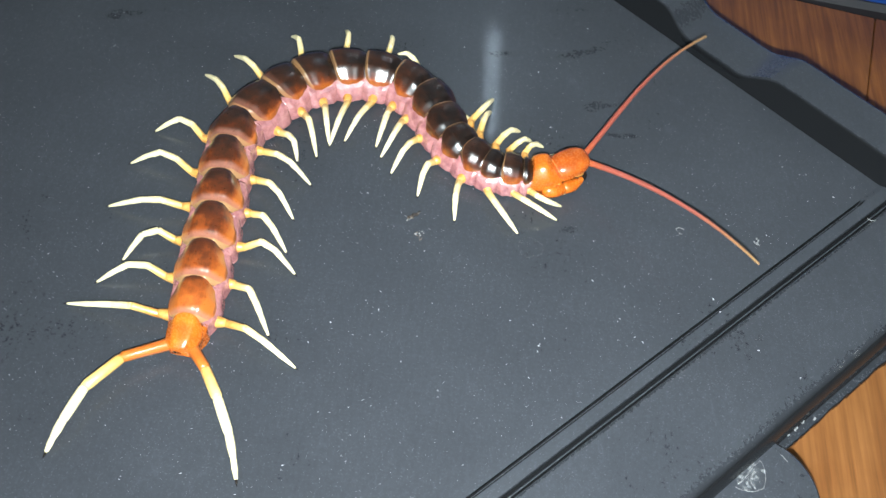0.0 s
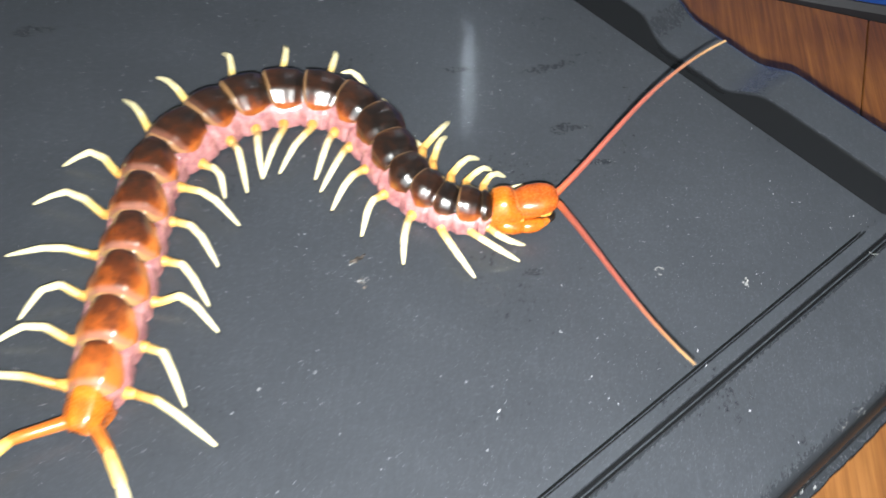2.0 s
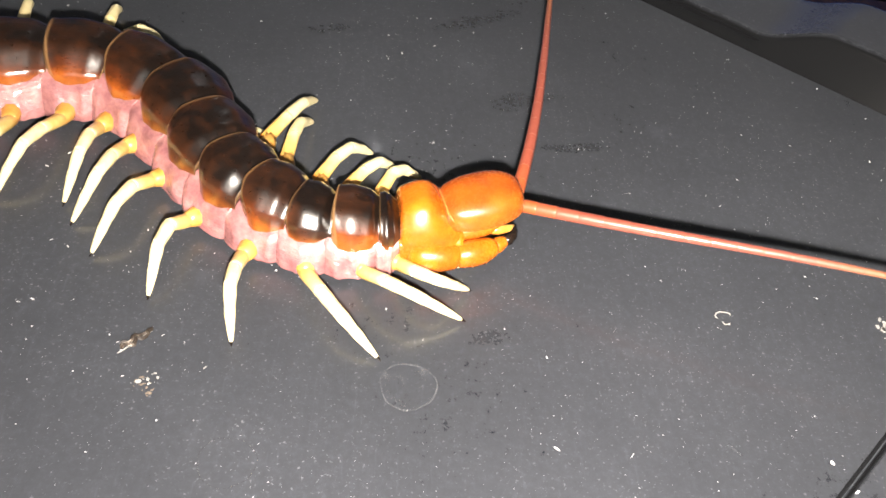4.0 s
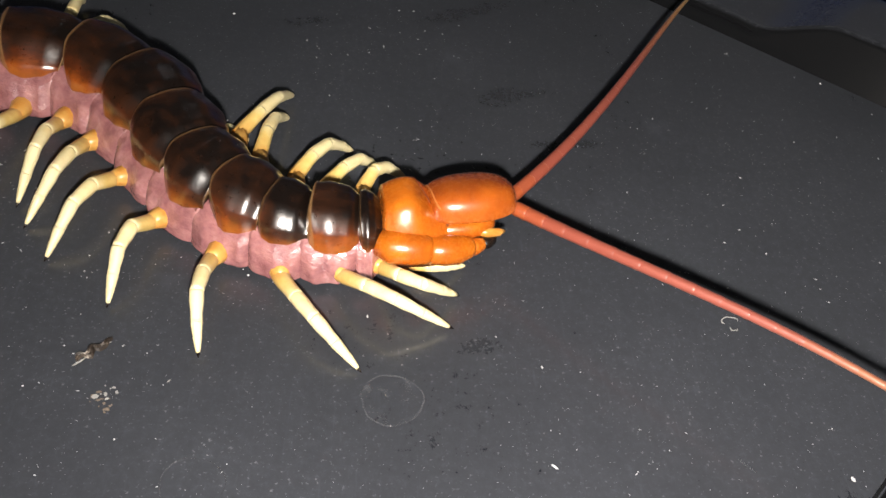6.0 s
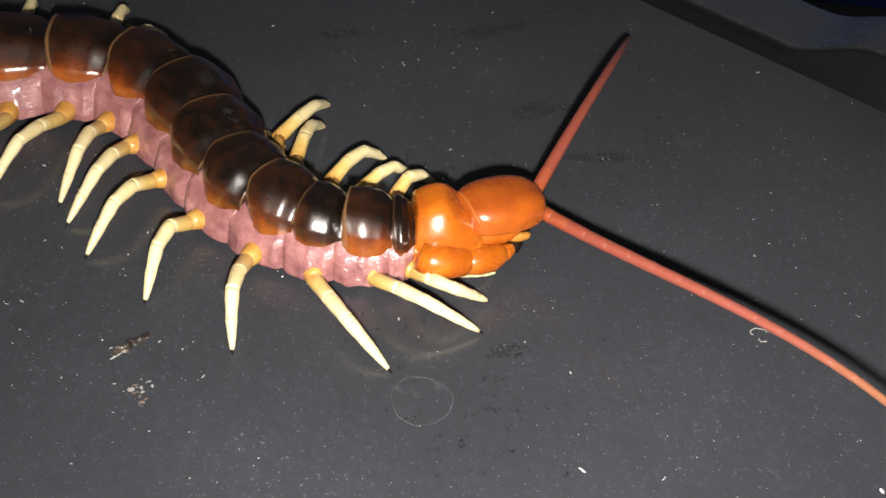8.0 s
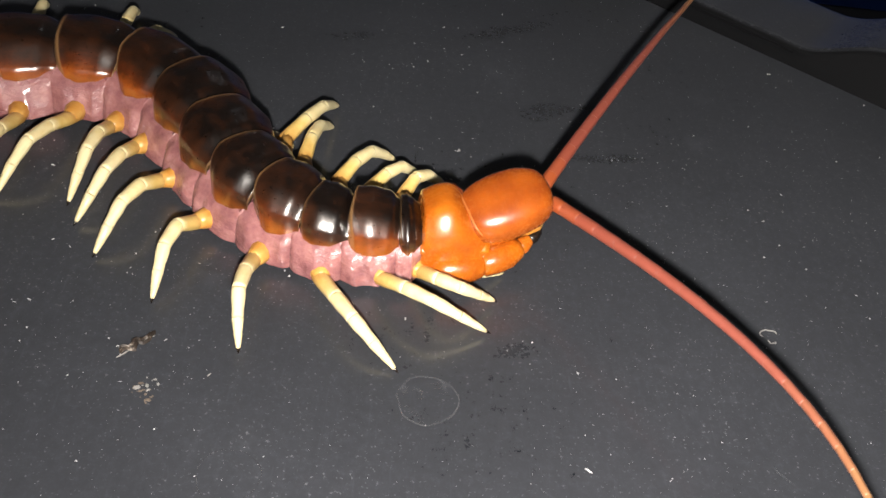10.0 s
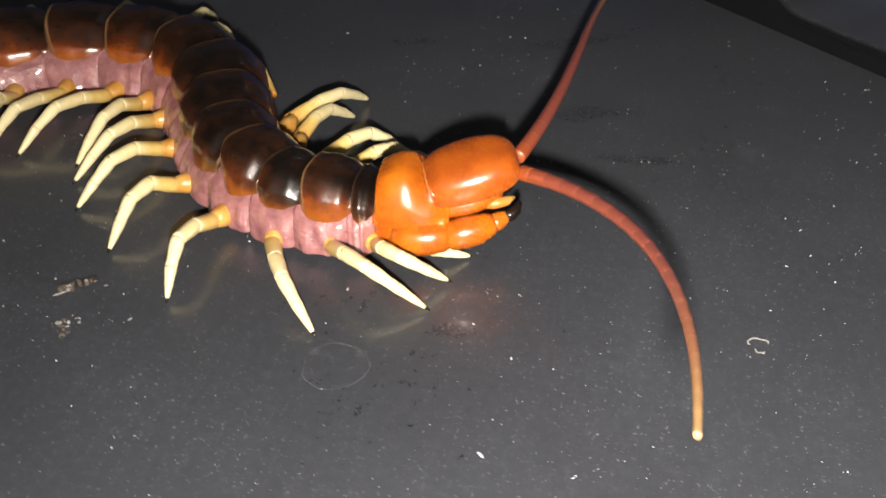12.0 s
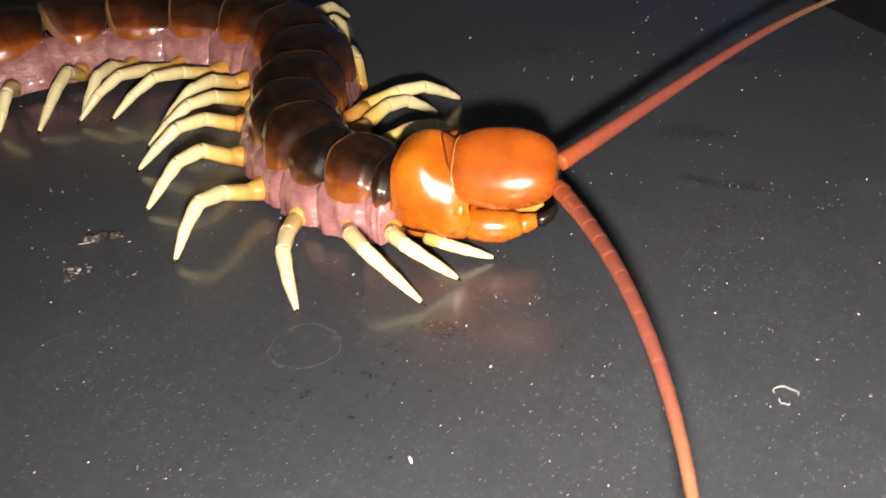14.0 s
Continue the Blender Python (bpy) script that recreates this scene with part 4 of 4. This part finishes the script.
NEAR = [(0.0, -28.2, -32.0, -2.9, 14.2, 0.7), (0.5, -37.2, -18.1, -19.4, 10.9, -4.4), (1.0, -46.5, -2.4, -12.3, 13.9, 0.8),
    (1.5, -61.2, 9.9, -1.3, 12.6, -1.7), (2.0, -61.3, -22.2, 29.4, 14.0, 0.0), (2.5, -60.6, -35.7, 3.0, 34.6, 20.2),
    (3.0, -7.9, 24.4, 0.8, 8.6, -5.4), (3.5, -14.1, 19.1, -5.9, 8.0, -7.1), (6.0, -44.4, 28.7, -39.6, 8.5, -6.1),
    (6.5, -34.0, -9.2, -9.7, 8.8, -7.4), (7.0, -47.1, -48.6, 38.0, 13.5, -13.6), (7.5, -48.0, 17.8, -34.9, 8.7, -5.6),
    (8.0, -51.9, 44.7, -76.8, 10.7, -0.4), (10.5, -50.8, -26.7, -22.7, 6.9, -7.6), (11.0, -46.5, -49.6, -10.6, 10.8, -12.0),
    (11.5, -38.0, -40.4, -28.9, 8.0, -7.5), (12.0, -37.0, -83.6, 30.5, 15.7, 0.1), (12.5, -31.1, -15.4, -42.5, 7.0, 7.2),
    (13.0, -47.8, -0.4, -42.0, 7.7, -1.7), (13.5, -46.0, -27.3, 8.4, 7.0, -0.4), (14.0, -46.9, -18.6, -3.8, 8.9, -7.6),]
FAR = [(0.0, 57.5, 14.9, -35.4, 12.4, -5.6), (0.5, 66.3, 3.0, -8.6, 13.3, -1.0), (1.0, 62.5, -15.7, 8.9, 15.4, 2.3),
    (1.5, 46.1, 8.7, -6.8, 9.4, -5.9), (2.0, 45.9, 35.6, -60.4, 22.0, 3.4), (2.5, 62.0, 39.1, -29.0, 17.0, 6.7),
    (3.0, 76.2, 17.0, -13.7, 8.2, -7.2), (3.5, 76.4, 21.9, -19.2, 6.8, -8.7), (6.0, 45.1, 37.9, -26.1, 6.5, -8.3),
    (6.5, 50.3, 42.3, -34.5, 3.9, -8.3), (7.0, 40.3, 45.4, -43.8, 12.6, -35.9), (7.5, 65.4, 24.1, -22.9, 6.3, -7.6),
    (8.0, 61.1, 7.4, 8.2, 22.6, -58.0), (10.5, 60.2, -3.4, 0.9, 8.1, -7.8), (11.0, 59.9, 2.7, -4.7, 7.9, -8.1),
    (11.5, 64.0, 24.0, -23.9, 6.5, -6.6), (12.0, 77.3, 42.7, -39.0, 1.3, -7.1), (12.5, 81.9, 23.7, -17.5, 6.6, -8.0),
    (13.0, 81.8, -21.6, 23.9, 6.1, -8.2), (13.5, 66.9, 38.5, -46.0, 1.4, -5.7), (14.0, 72.5, 18.9, -24.2, 5.3, -6.7),]

def build_centipede():
    body = tagged(new("centipede"), "giant centipede with dark brown back, orange head and cream legs", "centipede")
    for i in range(21):
        rings = (flank(i, body), tergite(i, body))
    for row in LEGS:
        leg(*row, body)
    tail_leg([(-0.0552, 0.1262, 0.0046), (-0.0674, 0.1190, 0.0056), (-0.0743, 0.1093, 0.0050), (-0.0769, 0.0998, 0.0040), (-0.0784, 0.0955, 0.0022), (-0.0793, 0.0925, 0.0006)], body)
    tail_leg([(-0.0510, 0.1262, 0.0046), (-0.0450, 0.1189, 0.0056), (-0.0400, 0.1112, 0.0050), (-0.0350, 0.1020, 0.0040), (-0.0328, 0.0965, 0.0022), (-0.0312, 0.0918, 0.0006)], body)
    head, jaws = build_head(body)
    return body, rings, head, jaws, build_antenna(body), build_antenna(body)


# ---- dust and marks on the lid ----
def flat_patch(name, outline, z, mat, label, category, thick=0.00004, parent=None):
    rings = [[Vector((x, y, z - thick)) for x, y in outline], [Vector((x, y, z + thick)) for x, y in outline]]
    return tagged(part(name, loft(rings), mat, parent, label, smooth=False), "", category)


def blob(cx, cy, rx, ry, turn, rnd, n=14, rough=0.25):
    out = []
    for k in range(n):
        a = k * math.tau / n
        r = 1 + rnd.uniform(-rough, rough)
        x, y = rx * r * math.cos(a), ry * r * math.sin(a)
        c, s = math.cos(turn), math.sin(turn)
        out.append((cx + x * c - y * s, cy + x * s + y * c))
    return out


def build_dust():
    rnd = random.Random(11)
    bm = bmesh.new()
    for _ in range(30000):
        x, y = rnd.uniform(-0.16, 0.17), rnd.uniform(0.06, 0.33)
        if x * N.x + y * N.y > 0.268 or x * N2.x + y * N2.y > -0.0180:
            continue
        if -0.0440 < x * N2.x + y * N2.y < -0.0385 or -0.0490 < x * N2.x + y * N2.y < -0.0470:
            continue
        thick = noise.noise(Vector((x * 70, y * 70, 0.4))) + 0.7 * noise.noise(Vector((x * 330 + y * 200, y * 330 - x * 120, 2.0)))
        if rnd.random() > 0.50 + 0.80 * thick:
            continue
        floor = 0.00030 if x * N2.x + y * N2.y > -0.0495 else 0.0
        r = min(0.00014, 0.000033 * math.exp(rnd.gauss(0, 0.58)))
        if rnd.random() < 0.012:
            r = rnd.uniform(0.00010, 0.00019)
        tall = rnd.uniform(0.4, 0.9)
        turn = rnd.uniform(0, 6.3)
        long = 1 + (rnd.uniform(0.5, 3.5) if rnd.random() < 0.25 else 0)
        c, s = math.cos(turn), math.sin(turn)
        top = bm.verts.new((x, y, floor + r * tall * 1.6))
        ring = []
        for k in range(5):
            a = k * math.tau / 5 + rnd.uniform(-0.3, 0.3)
            u, v = r * long * math.cos(a), r * math.sin(a)
            ring.append(bm.verts.new((x + u * c - v * s, y + u * s + v * c, floor - 0.00001)))
        for k in range(5):
            bm.faces.new((top, ring[k], ring[(k + 1) % 5]))
    tagged(part("dust", bm, DUST, None, "scattered white dust grains on the black lid", smooth=False), "", "dust", kind="stuff")


def build_marks():
    rnd = random.Random(5)
    # round water mark
    for cx, cy, r, wide in ((0.03935, 0.1777, 0.0038, 0.00013), (0.0170, 0.1652, 0.0036, 0.00005)):
        rings = []
        n = 60
        for k in range(n + 1):
            a = k * math.tau / n
            rr = r * (1 + 0.03 * math.sin(3 * a + 1) + 0.015 * math.sin(7 * a))
            rings.append([Vector((cx + (rr + dx) * math.cos(a), cy + (rr + dx) * math.sin(a), dz)) for dx, dz in ((-wide, 0.0), (0, 0.00005), (wide, 0.0))])
        bm = bmesh.new()
        rows = [[bm.verts.new(p) for p in r] for r in rings]
        for a, b in zip(rows, rows[1:]):
            for j in range(2):
                bm.faces.new((a[j], a[j + 1], b[j + 1], b[j]))
        if wide > 0.0001:
            inner = blob(cx, cy, r * 0.97, r * 0.97, 0.0, random.Random(3), 40, 0.02)
            flat_patch("water_film", inner, 0.00002, FAINT, "faint dried film within a water mark", "stain", 0.00001)
        tagged(part("water_mark", bm, MARK, None, "faint round dried water mark on the lid"), "", "stain")
    # scuffs of chalky white
    for x0, y0, x1, y1, w in ((0.0785, 0.1735, 0.0830, 0.1680, 0.0002),):
        a, b = Vector((x0, y0)), Vector((x1, y1))
        t = (b - a).normalized()
        s = Vector((-t.y, t.x))
        k = 18
        left = [a + (b - a) * (i / k) + s * (w * (1 - abs(2 * i / k - 1) ** 3) * rnd.uniform(0.5, 1.1) + 0.00008) for i in range(k + 1)]
        right = [a + (b - a) * (i / k) - s * (w * (1 - abs(2 * i / k - 1) ** 3) * rnd.uniform(0.5, 1.1) + 0.00008) for i in range(k + 1)]
        flat_patch("scuff", [tuple(p) for p in left + right[::-1]], 0.00006, SCUFF, "chalky white scuff on the black lid", "scuff")


def build_debris():
    rnd = random.Random(8)
    # dark crumpled flake
    rings = []
    along, over = Vector((math.cos(0.72), math.sin(0.72), 0)), Vector((-math.sin(0.72), math.cos(0.72), 0))
    for k in range(13):
        f = k / 12
        w = 0.00065 * math.sin(math.pi * min(1, 0.08 + f * 0.95)) ** 0.6 * rnd.uniform(0.75, 1.2)
        c = Vector((0.0030, 0.1838, 0.0004)) + along * (0.0050 * (f - 0.5)) + over * (0.0003 * math.sin(k * 1.3)) + Vector((0, 0, 0.0003 * math.sin(k * 0.9) ** 2))
        ring = [c + over * (w * x) + Vector((0, 0, h + rnd.uniform(-0.00008, 0.00008))) for x, h in ((-1, -0.0002), (-0.5, 0.0003), (0.0, 0.00005), (0.5, 0.00035), (1, 0.0), (0.4, -0.00035), (-0.4, -0.00035))]
        rings.append(ring)
    tagged(part("bark_flake", loft(rings), BARK, None, "small crumpled brown flake of debris on the lid", smooth=False), "", "debris", "debris flakes")
    # its pale frayed end and a few bits beside it
    for x, y, turn, size in ((0.0017, 0.1822, 0.85, 0.0007), (0.0012, 0.1817, 0.7, 0.0005), (0.0043, 0.1851, 0.5, 0.0005), (-0.0125, 0.1705, 0.2, 0.0003), (0.0125, 0.1795, 0.9, 0.0003)):
        way = Vector((math.cos(turn), math.sin(turn), 0)) * size
        c = Vector((x, y, 0.0002))
        tagged(part("pale_bit", bent_rod([c - way, c, c + way], [0.00005, 0.00011, 0.00004], 6), MARK2, None, "tiny pale splinter beside dark debris"), "", "debris", "pale bits")
    # pale crumbs in two little heaps
    for k in range(26):
        cx, cy, spread = ((0.0055, 0.1779, 0.0007), (0.0046, 0.1768, 0.0006), (0.0058, 0.1757, 0.0004))[k % 3]
        x, y = cx + rnd.gauss(0, spread), cy + rnd.gauss(0, spread)
        r = rnd.uniform(0.00007, 0.00026) * (1.3 if k < 6 else 1.0)
        bm = bmesh.new()
        bmesh.ops.create_icosphere(bm, subdivisions=1, radius=r)
        sx, sy = rnd.uniform(0.6, 1.7), rnd.uniform(0.5, 1.2)
        for v in bm.verts:
            v.co *= rnd.uniform(0.6, 1.3)
            v.co.x, v.co.y, v.co.z = v.co.x * sx, v.co.y * sy, v.co.z * 0.6
        bmesh.ops.translate(bm, verts=bm.verts, vec=(x, y, r * 0.5))
        tagged(part("crumb", bm, speckle_crumb if k % 3 else MARK2, None, "pale crumb lying on the lid", smooth=False), "", "crumb", "crumbs")
    # curled white threads
    for cx, cy, r, a0, a1 in ((0.0858, 0.1921, 0.0011, 0.3, 3.4), (0.1490, 0.2085, 0.0016, 3.6, 5.6), (0.0860, 0.1912, 0.0005, 3.0, 6.0)):
        pts = [(cx + r * math.cos(a0 + (a1 - a0) * k / 10) * (1 + 0.2 * math.sin(k)), cy + r * math.sin(a0 + (a1 - a0) * k / 10), 0.00022 + 0.0001 * math.sin(k * 1.3)) for k in range(11)]
        tagged(part("thread", bent_rod(pts, [0.00004] + [0.00009] * 9 + [0.00004], 6), MARK2, None, "short curled white thread on the lid"), "", "thread", "threads")
    # flat flakes, a ragged cluster and single ones
    spots = [(0.1103 + rnd.gauss(0, 0.0007), 0.1917 + rnd.gauss(0, 0.0006), rnd.uniform(0.00015, 0.00055)) for _ in range(9)]
    for x, y, r in spots + [(0.0965, 0.1630, 0.0003), (0.0431, 0.1412, 0.00022), (0.0433, 0.1432, 0.00028), (0.0436, 0.1437, 0.00018), (-0.0157, 0.1418, 0.00025), (0.1068, 0.1512, 0.0003), (0.1182, 0.1438, 0.00026), (0.0948, 0.1675, 0.0003)]:
        z = 0.00050 if x * N2.x + y * N2.y > -0.0475 else 0.0001
        flat_patch("paint_flake", blob(x, y, r, r * rnd.uniform(0.4, 0.8), rnd.uniform(0, 3), rnd, 9, 0.35), z, MARK2 if y > 0.19 else DUST, "pale dry flake stuck to the lid", "flake", 0.00012)
    # dried glue on the lug: a cracked film with pale wrinkled ridges
    for x, y, rx, ry, turn, z in ((0.1040, 0.1150, 0.0048, 0.0030, 0.75, -0.0075), (0.1306, 0.1500, 0.0022, 0.0010, 0.8, -0.0003), (0.1362, 0.1548, 0.0016, 0.0008, 0.8, -0.0002), (0.1060, 0.1550, 0.0034, 0.0020, 0.3, 0.00062), (0.0960, 0.1424, 0.0014, 0.0007, 0.2, 0.00062), (0.0843, 0.1187, 0.0016, 0.0007, 0.1, 0.00062)):
        flat_patch("dried_film", blob(x, y, rx, ry, turn, rnd, 22, 0.3), z, GLUE if z < 0.0005 else FAINT, "whitish dried film on the black plastic", "stain")
    for loop in (((0.1073, 0.1207), (0.1084, 0.1174), (0.1077, 0.1130), (0.1050, 0.1112), (0.1022, 0.1110), (0.0995, 0.1117)), ((0.1073, 0.1207), (0.1047, 0.1178), (0.1025, 0.1145), (0.1003, 0.1126)), ((0.1050, 0.1165), (0.1040, 0.1140), (0.1052, 0.1120)), ((0.1133, 0.1232), (0.1143, 0.1222), (0.1150, 0.1212))):
        line = [p + Vector((rnd.gauss(0, 0.00012), rnd.gauss(0, 0.00012), 0)) for p in smooth_line([(x, y, -0.00755) for x, y in loop], 34)]
        tagged(part("glue_ridge", bent_rod(line, [0.00003 + 0.00010 * rnd.random() ** 2 for _ in line], 6), GLUE_RIDGE, None, "pale wrinkled ridge of dried glue"), "", "glue", "glue ridges")
    # flakes of it along the ragged flange
    for k in range(24):
        f = rnd.random()
        x, y = 0.1118 + 0.0125 * f + rnd.gauss(0, 0.0005), 0.1276 + 0.0098 * f + rnd.gauss(0, 0.0005)
        flat_patch("glue_flake", blob(x, y, rnd.uniform(0.0002, 0.0009), rnd.uniform(0.00015, 0.0004), 0.75 + rnd.gauss(0, 0.3), rnd, 9, 0.4), -0.0096, GLUE_RIDGE, "pale flake of dried glue on the box edge", "flake", 0.0002)


GLUE_RIDGE = speckle("glue_ridge", (0.22, 0.22, 0.22), 0.35, 1.0, 1200)
speckle_crumb = speckle("crumb_stuff", (0.15, 0.12, 0.095), 0.8, 1.0, 3000)
MARK2 = speckle("pale_flake", (0.30, 0.30, 0.29), 0.8, 1.0, 2500)


def build_torch():
    """The phone's little lamp, carried beside the lens."""
    torch = tagged(new("torch"), "small white LED torch held beside the camera", "torch")
    ring = loft([[Vector((r * math.cos(a), r * math.sin(a), z)) for a in [k * math.tau / 24 for k in range(24)]] for r, z in ((0.0036, 0.0), (0.0046, 0.0), (0.0046, 0.003), (0.0036, 0.003))], caps=False)
    part("housing", ring, DARK, torch)
    bm = bmesh.new()
    bmesh.ops.create_circle(bm, cap_ends=True, segments=24, radius=0.0035)
    bmesh.ops.translate(bm, verts=bm.verts, vec=(0, 0, 0.001))
    part("diode", bm, GLOW, torch, "white diode", smooth=False)
    return torch


build_unseen_room()
table = build_table()
blue = build_blue()
lid = build_lid()
centipede, collar, head, jaws, near_feeler, far_feeler = build_centipede()
build_marks()
build_debris()
build_dust()
torch = build_torch()


def neck(t):
    """The neck joint; the head is carried higher towards the end."""
    return pose(NECK[0], NECK[1], NECK[2] + 0.0024 * min(1.0, max(0.0, (t - 11.5) / 1.5)))


def motions():
    walk(torch, [(t, pose(x, y, z, rx, ry, rz) @ LAMP) for t, x, y, z, rx, ry, rz in PATH])
    walk(head, [(t, neck(t) @ pose(0, 0, 0, roll, -up, yaw)) for t, yaw, up, roll in HEAD])
    for jaw in jaws:
        walk(jaw, [(t, pose(x, 0, z)) for t, x, z in ((0.0, -0.0008, 0.0), (3.5, -0.0012, 0.0), (6.0, -0.0032, 0.0008), (7.5, -0.0034, 0.0008), (10.5, -0.0020, 0.0004), (12.0, -0.0014, 0.0), (14.0, -0.0006, -0.0003))])
    hinge = pose(SEAMS[20][0], SEAMS[20][1], 0.005)
    for piece in collar:
        walk(piece, [(t, hinge @ pose(0, 0, 0.0012 * k, 15 * k, -4 * k, 0) @ hinge.inverted()) for t, k in ((0.0, 0.0), (11.5, 0.0), (12.25, 0.5), (13.0, 1.0), (14.0, 1.0))])
    for pieces, rows, root in ((near_feeler, NEAR, SOCKET_NEAR), (far_feeler, FAR, SOCKET_FAR)):
        poses = []
        for (t, *bends), (_, yaw, up, roll) in zip(rows, HEAD):
            at = neck(t) @ pose(0, 0, 0, roll, -up, yaw) @ Vector(root)
            poses.append((t, feeler_poses(at, *bends)))
        for k, piece in enumerate(pieces):
            walk(piece, [(t, p[k] if k == 0 else p[0].inverted() @ p[k]) for t, p in poses])


motions()
